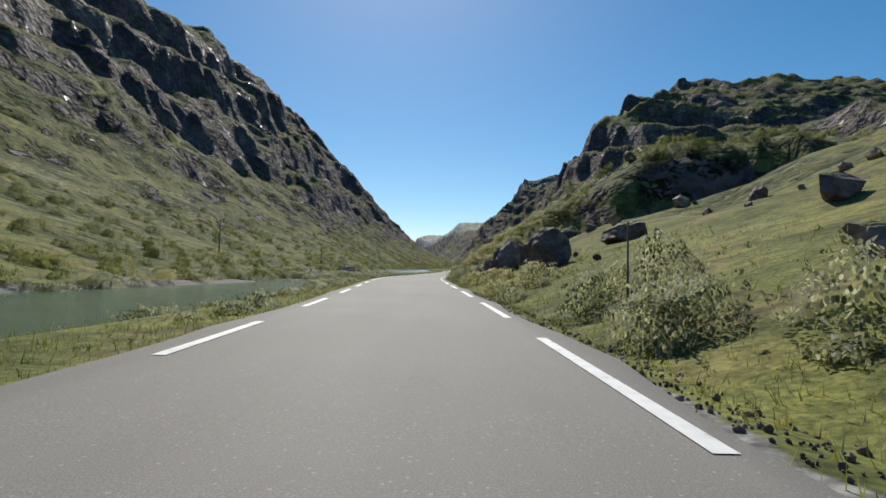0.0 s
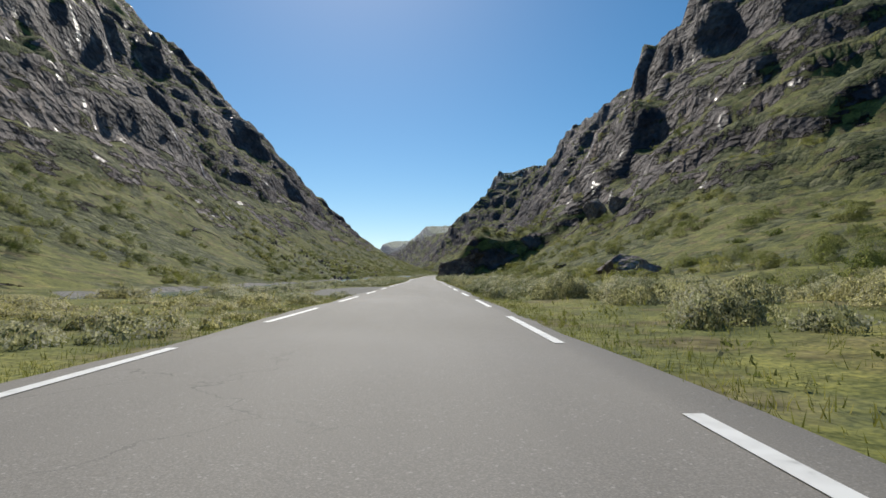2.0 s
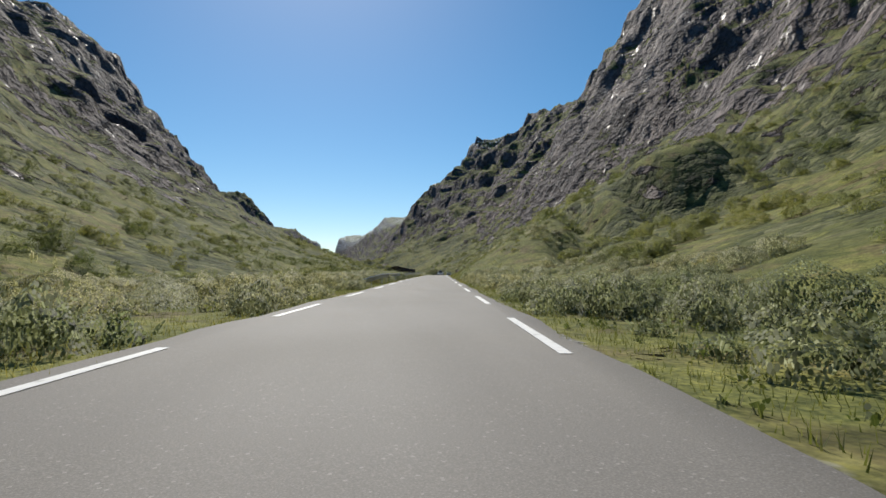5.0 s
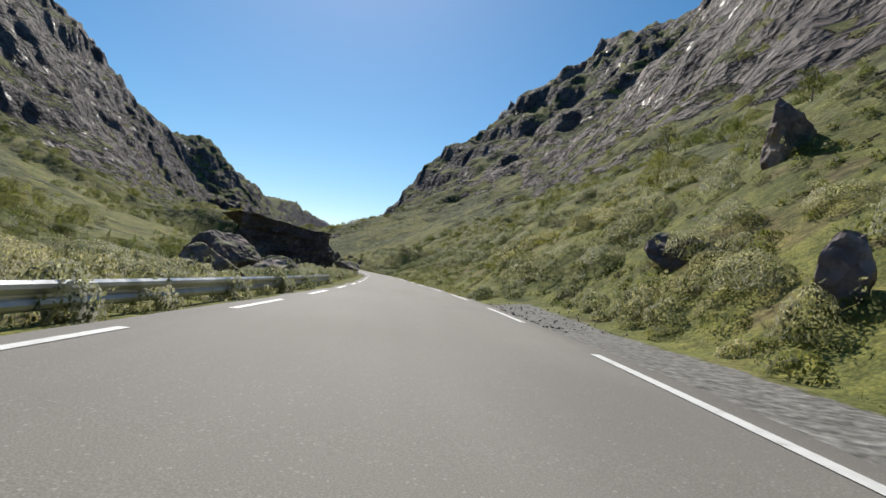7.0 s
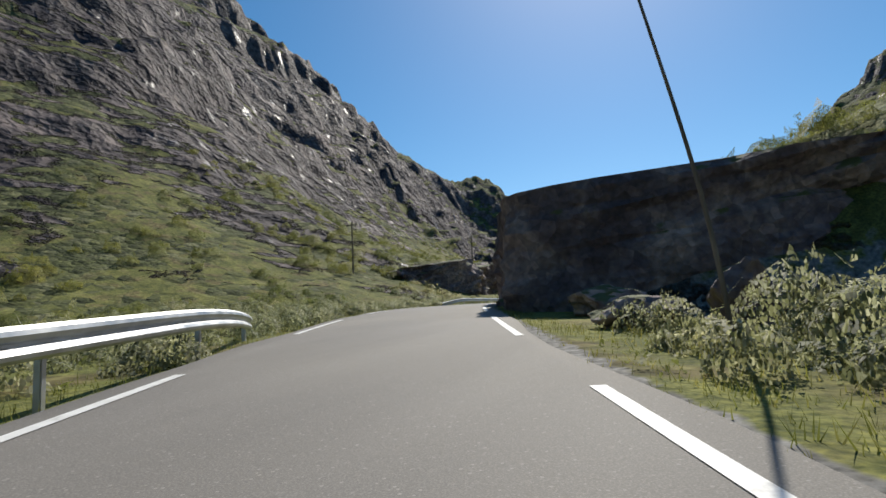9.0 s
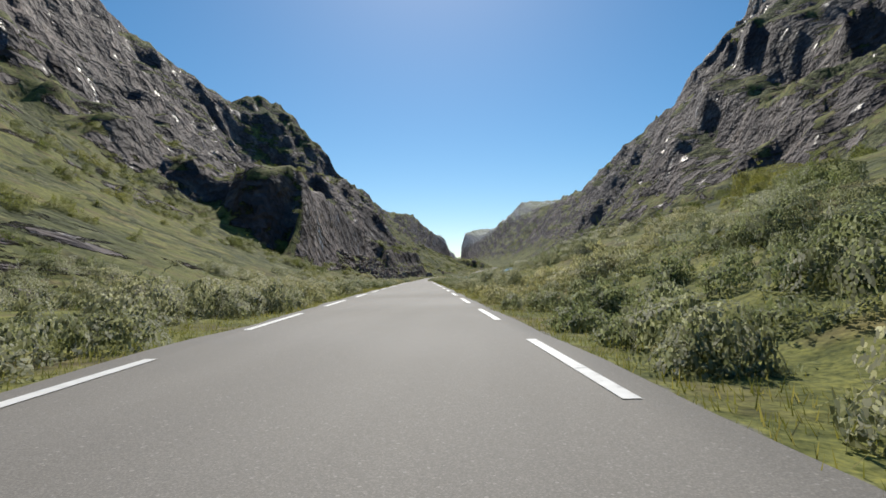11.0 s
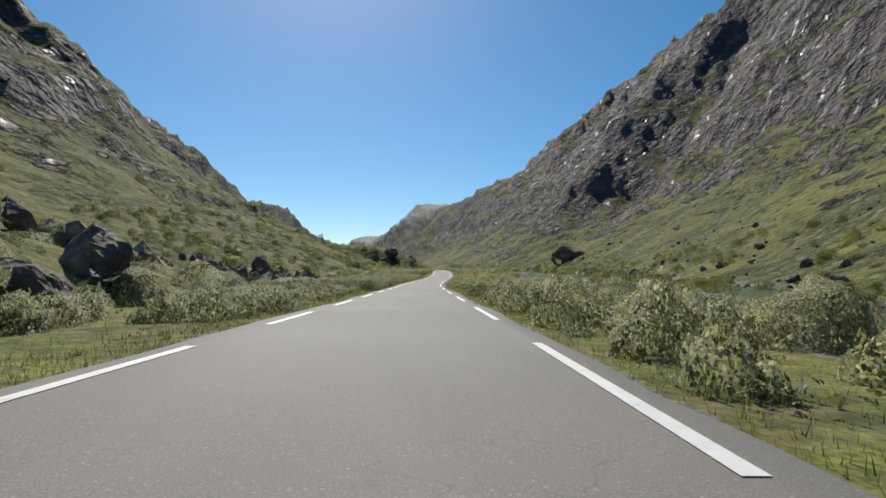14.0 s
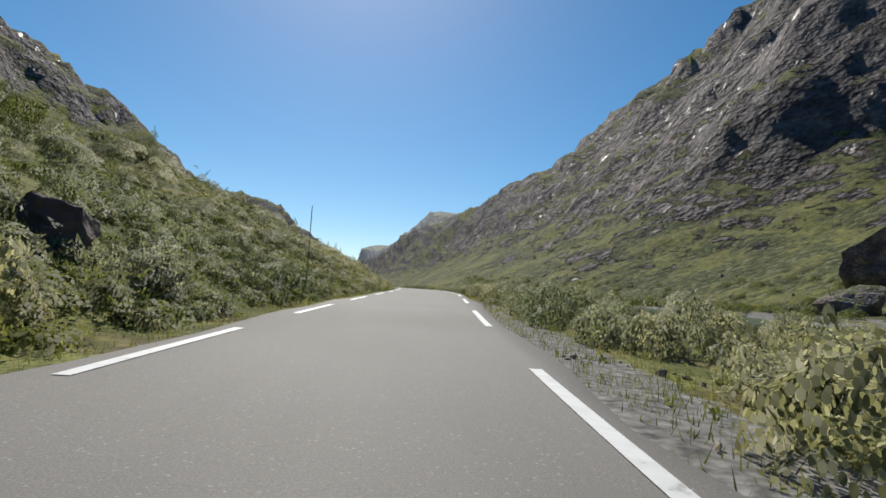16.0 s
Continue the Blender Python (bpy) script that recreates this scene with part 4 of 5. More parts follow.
def rock_wall(y0, y1, u, height, seed, label, lean=0.10, block=0.30, jut=0.10, back=0.9, ends=0.5, low=0.7):
    """A broken rock face along the road, blocky and cracked, folding back over its top."""
    side = math.copysign(1, u)
    ny, nv = max(24, int((y1 - y0) / (block * 0.22))), max(22, int(height / (block * 0.22)))
    ys = np.linspace(y0, y1, ny)[:, None] + np.zeros(nv)
    v = np.linspace(0, 1, nv)[None] + np.zeros((ny, 1))
    edge = np.minimum(ease(y0 - 0.05, y0 + ends, ys), 1 - ease(y1 - ends * 2.5, y1, ys))
    top = height * (low + (1 - low) * edge) * (1 + 0.14 * fbm(ys, ys * 0, 1.6, 3, seed))
    rise = np.minimum(v / 0.78, 1.0)
    fold = np.clip((v - 0.78) / 0.22, 0, 1)
    h = rise * top
    wy = ys + 0.35 * block * fbm(ys, h, block * 3, 2, seed + 1)
    wz = h + 0.5 * block * fbm(ys, h, block * 4, 2, seed + 2)
    blocks = lattice(np.floor(wy / block), np.floor(wz / (block * 0.8) + 0.5 * np.floor(wy / block)), seed) + 0.6 * lattice(np.floor(wy / (block * 2.3)), np.floor(wz / (block * 1.9)), seed + 5)
    small = lattice(np.floor(wy / (block * 0.42)), np.floor(wz / (block * 0.36)), seed + 8)
    out = jut * (blocks - 0.8) + 0.3 * jut * (small - 0.5) + 0.5 * jut * fbm(ys, h, block * 1.4, 3, seed + 3)
    across = abs(u) + lean * h + back * fold * (0.25 + 0.75 * edge) + (1 - edge) * back - out * (1 - 0.7 * fold)
    front = lattice(np.floor(across / block + 0.3 * fbm(across, h, block * 3, 2, seed + 6)), np.floor(wz / (block * 0.8)), seed + 9) + 0.5 * lattice(np.floor(across / (block * 0.4)), np.floor(wz / (block * 0.36)), seed + 11)
    s = slant(ys)
    nn = np.sqrt(1 + s * s)
    ys = ys + 1.6 * jut * (1 - edge) * (0.75 - front)
    p = np.stack([road_x(ys) + side * across / nn, ys - side * across * s / nn, road_z(ys) - 0.08 + h - 0.10 * top * fold], -1)
    f = grid_faces(ny, nv)
    ob = link_mesh("rock_face", p.reshape(-1, 3), f if side < 0 else f[:, ::-1], ROCK, False)
    return tagged(ob, label, "rock face", group="rock faces by the road")


rock_wall(108.4, 117.6, 0.97, 1.15, 4, "dark blocky rock face standing close beside the road", block=0.24, jut=0.15, back=2.6, ends=0.9, low=1.7)
rock_wall(303.8, 310.2, 0.90, 1.04, 14, "black overhanging crag with a grassy top beside the road", lean=-0.04, block=0.34, jut=0.14, back=2.9, ends=0.6, low=1.12)
rock_wall(409.5, 424.5, -2.5, 1.05, 24, "dark buttress of broken rock below the cliff", lean=0.25, block=0.36, jut=0.22, back=1.2, ends=1.2, low=0.4)
rock_wall(258.6, 269.0, -2.0, 1.75, 34, "huge dark cliff block standing at the bend", lean=0.12, block=0.55, jut=0.30, back=3.4, ends=1.5, low=1.25)
rock_wall(319.5, 347.0, -2.3, 1.9, 44, "dark broken rock wall behind the guard rail", lean=0.12, block=0.55, jut=0.34, back=2.8, ends=1.5, low=0.8)


rock_wall(204.2, 206.4, 0.99, 0.40, 54, "pale grey flaking outcrop in the grassy bank", lean=0.40, block=0.085, jut=0.06, back=0.22, ends=0.35, low=0.6)
rock_wall(310.6, 319.2, 1.12, 0.75, 64, "dark wet rock face above the roadside bushes", lean=0.60, block=0.22, jut=0.12, back=1.3, ends=0.7, low=0.8)


# ---- scree: loose stones that nobody could count ----
def build_scree(name, y0, y1, side, u0, u1, count, smin, smax, seed, label):
    rng = np.random.default_rng(seed)
    bm = rock_bm(seed, 9, 1, 0.12)
    bm.verts.ensure_lookup_table()
    base = np.array([v.co[:] for v in bm.verts])
    tri = np.array([[v.index for v in f.verts] for f in bm.faces])
    bm.free()
    ys = rng.uniform(y0, y1, count)
    us = side * (u0 + (u1 - u0) * rng.uniform(0, 1, count) ** 1.3)
    us = side * np.maximum(np.abs(us), line_u(ys) + BEYOND + 0.04 + 0.14 * rng.uniform(0, 1, count))
    s = slant(ys)
    nn = np.sqrt(1 + s * s)
    xs, yy = road_x(ys) + us / nn, ys - us * s / nn
    keep = fbm(xs, yy, 3.0, 3, seed) > -0.25
    xs, yy = xs[keep], yy[keep]
    k = len(xs)
    zs = ground(xs, yy)[0]
    size = smin * (smax / smin) ** (rng.uniform(0, 1, k) ** 2.2)
    ang = rng.uniform(0, 6.283, k)
    tilt = rng.uniform(-0.6, 0.6, k)
    b = base[None] * (size[:, None] * rng.uniform(0.7, 1.3, (k, 3)))[:, None, :]
    bx, by, bz = b[..., 0], b[..., 1], b[..., 2]
    bx, bz = bx * np.cos(tilt)[:, None] - bz * np.sin(tilt)[:, None], bx * np.sin(tilt)[:, None] + bz * np.cos(tilt)[:, None]
    ca, sn = np.cos(ang)[:, None], np.sin(ang)[:, None]
    v = np.stack([bx * ca - by * sn + xs[:, None], bx * sn + by * ca + yy[:, None], bz + (zs - 0.12 * size)[:, None]], -1)
    f = tri[None] + (np.arange(k) * len(base))[:, None, None]
    ob = link_mesh(name, v.reshape(-1, 3), f.reshape(-1, 3), ROCK, False)
    tagged(ob, label, "stones", kind="stuff")


build_scree("scree", 382, 408, -1, 2.0, 6.3, 2100, 0.06, 0.42, 3, "dark angular blocks of scree below the cliff")
build_scree("scree", 434, 456, -1, 3.4, 10.0, 1500, 0.06, 0.5, 13, "dark angular scree below the slope")
build_scree("scree", 308, 331, 1, 0.95, 2.6, 3600, 0.012, 0.05, 4, "broken grey and brown stones on the cut bank")
build_scree("scree", 196, 231, 1, 1.2, 6.0, 420, 0.03, 0.12, 5, "grey stones on the grassy slope")
build_scree("scree", 108, 150, -1, 6.5, 16.0, 520, 0.08, 0.40, 6, "dark blocks on the slope below the cliffs")
build_scree("scree", -10, 60, 1, 1.6, 9.0, 260, 0.06, 0.5, 7, "scattered grey rocks in the grass")
build_scree("scree", 440, 520, 1, 10.0, 24.0, 420, 0.12, 0.6, 8, "grey stones at the foot of the mountain side")
build_scree("river_stones", 388, 440, 1, 3.2, 8.6, 1300, 0.05, 0.22, 14, "grey rounded stones lying in the shallow river")
build_scree("broken_edge", -2, 58, 1, 0.50, 0.55, 8500, 0.006, 0.018, 10, "dark crumbled pieces of the broken asphalt edge")
build_scree("gravel", 233.5, 241, 1, 0.66, 1.6, 1500, 0.005, 0.022, 11, "grey gravel of the lay-by beside the road")
build_scree("gravel", 206, 224, -1, 0.66, 1.7, 2200, 0.005, 0.022, 12, "grey gravel of the lay-by beside the road")
build_scree("scree", 484, 496, 1, 0.66, 1.0, 700, 0.008, 0.035, 9, "brown gravel and small stones beside the asphalt")


# ---- plants ----
def leaf_material(name, dark, mid, pale, trans=0.4, cells=0.0, open_at=0.0, mass=False):
    """Leaves: each blade or each small leaf of a spray has a tone of its own; sprays are open between the leaves."""
    m, n, l, b = material(name, mid, 0.65)
    b.inputs["Specular IOR Level"].default_value = 0.25
    geo = n.new("ShaderNodeNewGeometry")
    stops = [(0.0, dark), (0.45, mid), (0.8, tuple(0.5 * p + 0.5 * q for p, q in zip(mid, pale))), (1.0, pale)]
    if cells:
        pos, _ = coords(n, l, (1.6, 1.1, 0.75))
        leaf = tex(n, l, "cells", cells, vec=pos)
        pick = n.new("ShaderNodeSeparateColor")
        l.new(leaf.outputs["Color"], pick.inputs[0])
        c = ramp(n, l, pick.outputs[0], stops)
    else:
        c = ramp(n, l, geo.outputs["Random Per Island"], stops)
    at = n.new("ShaderNodeAttribute")
    at.attribute_name = "tone"
    c = mix(n, l, 1.0, c, ramp(n, l, at.outputs["Fac"], [(0.0, (0.62, 0.70, 0.55)), (0.5, (1, 1, 1)), (1.0, (1.35, 1.22, 0.95))]), "MULTIPLY")
    l.new(c, b.inputs["Base Color"])
    # leaves catch light as the soft top of the plant does
    up = n.new("ShaderNodeVectorMath")
    up.operation = "MULTIPLY_ADD"
    l.new(geo.outputs["Normal"], up.inputs[0])
    k = 0.45 if mass else 0.8
    up.inputs[1].default_value, up.inputs[2].default_value = (k, k, k), (0.0, 0.0, 0.8 if mass else 0.5)
    nr = n.new("ShaderNodeVectorMath")
    nr.operation = "NORMALIZE"
    l.new(up.outputs[0], nr.inputs[0])
    l.new(nr.outputs[0], b.inputs["Normal"])
    t = n.new("ShaderNodeBsdfTranslucent")
    l.new(mix(n, l, 1.0, c, (1.2, 1.2, 1.0), "MULTIPLY"), t.inputs["Color"])
    s = n.new("ShaderNodeMixShader")
    s.inputs[0].default_value = trans
    l.new(b.outputs[0], s.inputs[1])
    l.new(t.outputs[0], s.inputs[2])
    out = s.outputs[0]
    if open_at:
        gap = n.new("ShaderNodeMixShader")
        l.new(calc(n, l, "LESS_THAN", leaf.outputs["Distance"], open_at), gap.inputs[0])
        l.new(n.new("ShaderNodeBsdfTransparent").outputs[0], gap.inputs[1])
        l.new(out, gap.inputs[2])
        out = gap.outputs[0]
    l.new(out, n["Material Output"].inputs[0])
    return m


WILLOW_TONES = (0.125, 0.136, 0.066), (0.24, 0.248, 0.140), (0.50, 0.50, 0.38)
HERB_TONES = (0.085, 0.102, 0.030), (0.150, 0.172, 0.052), (0.285, 0.29, 0.125)
WILLOW = leaf_material("willow_leaves", *WILLOW_TONES, 0.5, 72.0, 0.54)
HERB = leaf_material("herb_leaves", *HERB_TONES, 0.5, 74.0, 0.54)
WILLOW_MASS = leaf_material("willow_foliage", *WILLOW_TONES, 0.55, 58.0, 0.47, mass=True)
HERB_MASS = leaf_material("herb_foliage", *HERB_TONES, 0.55, 46.0, 0.47, mass=True)
BIRCH = leaf_material("birch_leaves", *HERB_TONES, 0.45, 30.0, 0.45)
GRASS = leaf_material("grass_blades", (0.11, 0.125, 0.030), (0.195, 0.205, 0.052), (0.34, 0.31, 0.12), 0.5)


def leaf_cards(cx_, cy_, cz_, rad, hgt, count, leaf, rng):
    """Quads of leaves spread through low domes: centres, radii, heights, leaves on each, leaf length."""
    k = len(cx_)
    i = np.repeat(np.arange(k), count)
    n = len(i)
    d = rng.normal(size=(n, 3))
    d[:, 2] = np.abs(d[:, 2]) * 0.9
    d /= np.linalg.norm(d, axis=1)[:, None]
    r = rng.uniform(0.3, 1.0, n) ** 0.45
    lump = 1 + 0.35 * np.sin(d[:, 0] * 5 + i) * np.cos(d[:, 1] * 4 + 2 * i)
    c = np.stack([cx_[i] + d[:, 0] * r * lump * rad[i], cy_[i] + d[:, 1] * r * lump * rad[i], cz_[i] + d[:, 2] * r * lump * hgt[i]], -1)
    a = rng.normal(size=(n, 3)) + d * 0.8 + np.array([0, 0, 0.5])
    a /= np.linalg.norm(a, axis=1)[:, None]
    b = np.cross(a, rng.normal(size=(n, 3)))
    b /= np.linalg.norm(b, axis=1)[:, None] + 1e-9
    ln = (np.broadcast_to(leaf, (k,))[i] * rng.uniform(0.6, 1.35, n))[:, None]
    v = np.stack([c - a * ln * 0.4 + b * ln * 0.3, c - a * ln * 0.4 - b * ln * 0.3, c + a * ln * 0.6], 1)
    return v.reshape(-1, 3), np.arange(3 * n).reshape(-1, 3), i


def leaf_masses(cx_, cy_, cz_, rad, hgt, fine, rng):
    """Uneven low domes, one a bush."""
    seg, rows = (8, 3) if fine else (6, 2)
    t = (np.arange(rows)[:, None] / rows * 0.5 * math.pi + np.zeros(seg)).ravel()
    a = (np.arange(rows)[:, None] * 0.4 + np.arange(seg) * 2 * math.pi / seg).ravel()
    d = np.concatenate([np.stack([np.cos(t) * np.cos(a), np.cos(t) * np.sin(a), np.sin(t)], -1), [[0, 0, 1.0]]])
    k, m = len(cx_), len(d)
    r = rng.uniform(0.62, 1.08, (k, m, 1))
    v = d[None] * r * np.stack([rad, rad, hgt], -1)[:, None] * 0.92 + np.stack([cx_, cy_, cz_ - 0.02], -1)[:, None]
    tri = []
    for q in range(rows - 1):
        for j in range(seg):
            p0, p1 = q * seg + j, q * seg + (j + 1) % seg
            tri += [(p0, p1, p1 + seg), (p0, p1 + seg, p0 + seg)]
    tri += [((rows - 1) * seg + j, (rows - 1) * seg + (j + 1) % seg, m - 1) for j in range(seg)]
    f = np.array(tri)[None] + (np.arange(k) * m)[:, None, None]
    return v.reshape(-1, 3), f.reshape(-1, 3), np.repeat(np.arange(k), m)


def sow(y0, y1, side, u0, u1, per, rng, power=1.0):
    k = int((y1 - y0) * (u1 - u0) * per)
    ys = rng.uniform(y0, y1, k)
    us = side * (u0 + (u1 - u0) * rng.uniform(0, 1, k) ** power)
    s = slant(ys)
    nn = np.sqrt(1 + s * s)
    return road_x(ys) + us / nn, ys - us * s / nn, ys, us


def bare(ys, us):
    """Where nothing grows: water, lay-bys, crags, cut banks."""
    out = np.zeros(len(ys), bool)
    for y0, y1, soft, side, n, f in RIVER:
        out |= (ys > y0) & (ys < y1) & (us * side > n - 0.05) & (us * side < f + 0.1)
    for y0, y1, side, n, f in BARE:
        out |= (ys > y0) & (ys < y1) & (us * side > n) & (us * side < f)
    return out


# open grass where no bushes stand
MEADOW = [(319, 332, 1, 0.8, 2.0), (27, 44, 1, 1.2, 5.0), (-5, 14, 1, 1.32, 30.0), (186, 233, 1, 0.8, 2.6), (243, 262, 1, 0.8, 1.6), (282, 301, 1, 2.4, 30.0), (467, 472, 1, 0.8, 1.8)]
BARE = [(310.5, 319.3, 1, 1.2, 2.4), (204, 207, 1, 0.98, 1.5), (319, 347, -1, 1.75, 3.4), (73, 79.5, -1, 0.6, 2.0), (98.5, 103, -1, 0.6, 1.7), (107.6, 115.2, 1, 0.92, 1.8), (201, 226, -1, 0.6, 1.75), (233, 241.5, 1, 0.6, 1.5), (302.5, 309.5, 1, 0.9, 3.0), (467, 471.5, 1, 0.6, 1.2), (382, 407, -1, 2.1, 9.0), (438, 455, -1, 3.8, 10.0), (309, 331, 1, 1.35, 1.8), (230, 264, -1, 0.6, 1.0), (60, 66, -1, 0.6, 1.6)]


def build_shrubs(name, y0, y1, side, u0, u1, per, rmin, rmax, count, leaf, seed, mat, label, cut=-0.1, power=1.0, tall=1.0, steep=1.15, mass=None):
    rng = np.random.default_rng(seed)
    x, y, ys, us = sow(y0, y1, side, u0, u1, per, rng, power)
    keep = (fbm(x, y, 2.2, 3, seed % 7 + 60) + 0.35 * fbm(x, y, 11.0, 2, 71) > cut) & ~bare(ys, us)
    if rmax > 0.2 and cut > -2:
        for m0, m1, sd_, n_, f_ in MEADOW:
            keep &= ~((ys > m0) & (ys < m1) & (us * sd_ > n_) & (us * sd_ < f_))
    x, y, us = x[keep], y[keep], us[keep]
    z, rough, crag, _ = ground(x, y)
    zx, zy = ground(x + 0.2, y)[0], ground(x, y + 0.2)[0]
    flat = np.hypot(zx - z, zy - z) / 0.2 < steep
    x, y, z, us = x[flat], y[flat], z[flat], us[flat]
    k = len(x)
    rad = rmin * (rmax / rmin) ** rng.uniform(0, 1, k)
    rad = np.minimum(rad, np.maximum(0.03, (np.abs(us) - line_u(y) - 0.12) * 0.9))
    hgt = rad * rng.uniform(0.8, 1.5, k) * tall
    for y0_, y1_, soft, sd_, n_, f_ in RIVER:      # low growth between road and water
        hgt = np.where((y > y0_ + 1) & (y < y1_) & (us * sd_ > 0), hgt * (0.55 if y1_ < 200 else 1.15), hgt) if abs(u0) < n_ else hgt
    v, f, i = leaf_cards(x, y, z - 0.02, rad, hgt, count, leaf, rng)
    tone = np.clip(0.5 + 0.45 * fbm(x, y, 3.5, 3, 77) + rng.uniform(-0.15, 0.15, k), 0, 1)
    tones = np.repeat(tone[i], 3)
    cards = len(f)
    if mass:
        v2, f2, i2 = leaf_masses(x, y, z, rad, hgt, rmax < 0.3 and count > 30, rng)
        f = np.concatenate([f, f2 + len(v)])
        v, tones = np.concatenate([v, v2]), np.concatenate([tones, tone[i2]])
    ob = link_mesh(name, v, f, mat, True, {"tone": tones})
    if mass:
        ob.data.materials.append(mass)
        ob.data.polygons.foreach_set("material_index", (np.arange(len(f)) >= cards).astype(np.int32))
    tagged(ob, label, "shrubs", kind="stuff")


def build_grass(name, y0, y1, side, u0, u1, per, hmin, hmax, blades, seed, mat, label):
    rng = np.random.default_rng(seed)
    x, y, ys, us = sow(y0, y1, side, u0, u1, per, rng)
    edge = line_u(ys) + 0.10 + 0.07 * fbm(ys, ys * 0 + side, 1.1, 3, 81)
    keep = (np.abs(us) > edge) & ~bare(ys, us)
    x, y, us = x[keep], y[keep], us[keep]
    z = ground(x, y)[0]
    k = len(x)
    i = np.repeat(np.arange(k), blades)
    n = len(i)
    h = (hmin + (hmax - hmin) * rng.uniform(0, 1, k) ** 1.5)[i] * rng.uniform(0.6, 1.2, n)
    o = rng.normal(0, 0.022, (n, 2))
    tip = rng.normal(0, 0.30, (n, 2)) * h[:, None]
    w = rng.normal(size=(n, 2))
    w = w / np.linalg.norm(w, axis=1)[:, None] * (0.0016 + 0.008 * h)[:, None]
    bx, by, bz = x[i] + o[:, 0], y[i] + o[:, 1], z[i] - 0.003
    v = np.stack([np.stack([bx - w[:, 0], by - w[:, 1], bz], -1), np.stack([bx + w[:, 0], by + w[:, 1], bz], -1), np.stack([bx + tip[:, 0], by + tip[:, 1], bz + h], -1)], 1)
    tone = np.clip(0.5 + 0.45 * fbm(x, y, 2.5, 3, 78), 0, 1)[i]
    ob = link_mesh(name, v.reshape(-1, 3), np.arange(3 * n).reshape(-1, 3), mat, False, {"tone": np.repeat(tone, 3)})
    tagged(ob, label, "grass", kind="stuff")


for side, sd in ((-1, 100), (1, 200)):
    build_grass("verge_grass", -3, 525, side, 0.60, 1.05, 330, 0.018, 0.046, 4, sd + 1, GRASS, "green and straw-coloured grass along the asphalt edge")
    build_grass("meadow_grass", -3, 525, side, 1.05, 2.6, 60, 0.025, 0.06, 3, sd + 2, GRASS, "rough meadow grass among the bushes")
    build_shrubs("willow_shrubs", -2, 520, side, 0.84, 1.9, 12.0, 0.08, 0.24, 46, 0.050, sd + 3, WILLOW, "low silvery grey-green willow bushes by the road", -0.7, mass=WILLOW_MASS)
    build_shrubs("willow_shrubs", -2, 525, side, 1.8, 4.6, 5.0, 0.16, 0.42, 12, 0.110, sd + 4, WILLOW, "dense grey-green willow scrub beyond the verge", -0.5, tall=0.65, mass=WILLOW_MASS)
    build_shrubs("heath_plants", -2, 520, side, 0.74, 2.4, 12.0, 0.04, 0.11, 8, 0.042, sd + 5, HERB, "low green herbs and heather on the bank", -0.6, tall=0.8)
    build_shrubs("hillside_bushes", -2, 560, side, 4.2, 20.0, 1.3, 0.20, 0.60, 10, 0.18, sd + 6, HERB, "green bushes scattered over the valley side", -0.2, 1.3, tall=0.75, mass=HERB_MASS)
for y0, y1, side, u0, u1, per, sd in ((13, 27, 1, 0.80, 5.0, 22, 301), (119, 164, 1, 0.86, 4.5, 10, 302), (188, 230, 1, 2.4, 6.0, 6, 303), (230, 264, 1, 0.86, 5.0, 10, 308), (284, 300, 1, 0.82, 3.0, 16, 304), (308, 345, 1, 2.1, 4.5, 12, 305),
                                      (487, 520, -1, 0.80, 5.0, 22, 306), (386, 436, -1, 2.6, 5.8, 8, 307)):
    build_shrubs("bank_heath", y0, y1, side, u0, u1, per, 0.07, 0.22, 18, 0.055, sd, HERB, "thick green heath and bushes covering the bank", -3.0, steep=2.4, tall=0.6, mass=HERB_MASS)


build_shrubs("bank_heath", 188, 233, 1, 0.88, 3.0, 18, 0.03, 0.085, 8, 0.035, 309, HERB, "low heather and herbs on the grassy bank", -3.0, steep=2.4, tall=0.5, mass=HERB_MASS)


# ---- snow poles ----
def wood_material():
    m, n, l, b = material("weathered_wood", rough=0.9)
    pos, _ = coords(n, l, (40, 40, 4))
    w = tex(n, l, "noise", 1.0, 5, pos).outputs[0]
    l.new(ramp(n, l, w, [(0.3, (0.085, 0.07, 0.055)), (0.6, (0.20, 0.175, 0.145)), (0.8, (0.30, 0.27, 0.24))]), b.inputs["Base Color"])
    bump(n, l, b, w, 0.5, 0.004)
    return m


WOOD = wood_material()


def bent_rod(bm, height, r0, r1, bend, seg=7, steps=9):
    """A slender tapering stick, bent sideways towards its tip."""
    rings = []
    for k in range(steps + 1):
        t = k / steps
        c = Vector((bend * t * t, 0.15 * bend * math.sin(t * 5), height * t))
        r = r0 + (r1 - r0) * t
        rings.append([bm.verts.new(c + Vector((r * math.cos(a), r * math.sin(a), 0))) for a in (2 * math.pi * i / seg for i in range(seg))])
    for a, b in zip(rings, rings[1:]):
        for i in range(seg):
            bm.faces.new((a[i], a[(i + 1) % seg], b[(i + 1) % seg], b[i]))
    bm.faces.new(rings[-1])


def snow_pole(y, u, height, bend, lean=0.0, thick=0.0065):
    bm = bmesh.new()
    bent_rod(bm, height, thick, thick * 0.55, bend)
    ob = new("snow_pole", mesh_of("snow_pole", bm, WOOD, True))
    ob.matrix_basis = stand(y, u, 0.02) @ pose(0, 0, 0, 0, lean, 0)
    tagged(ob, "thin weathered wooden snow pole stuck in the verge", "pole", group="snow poles")


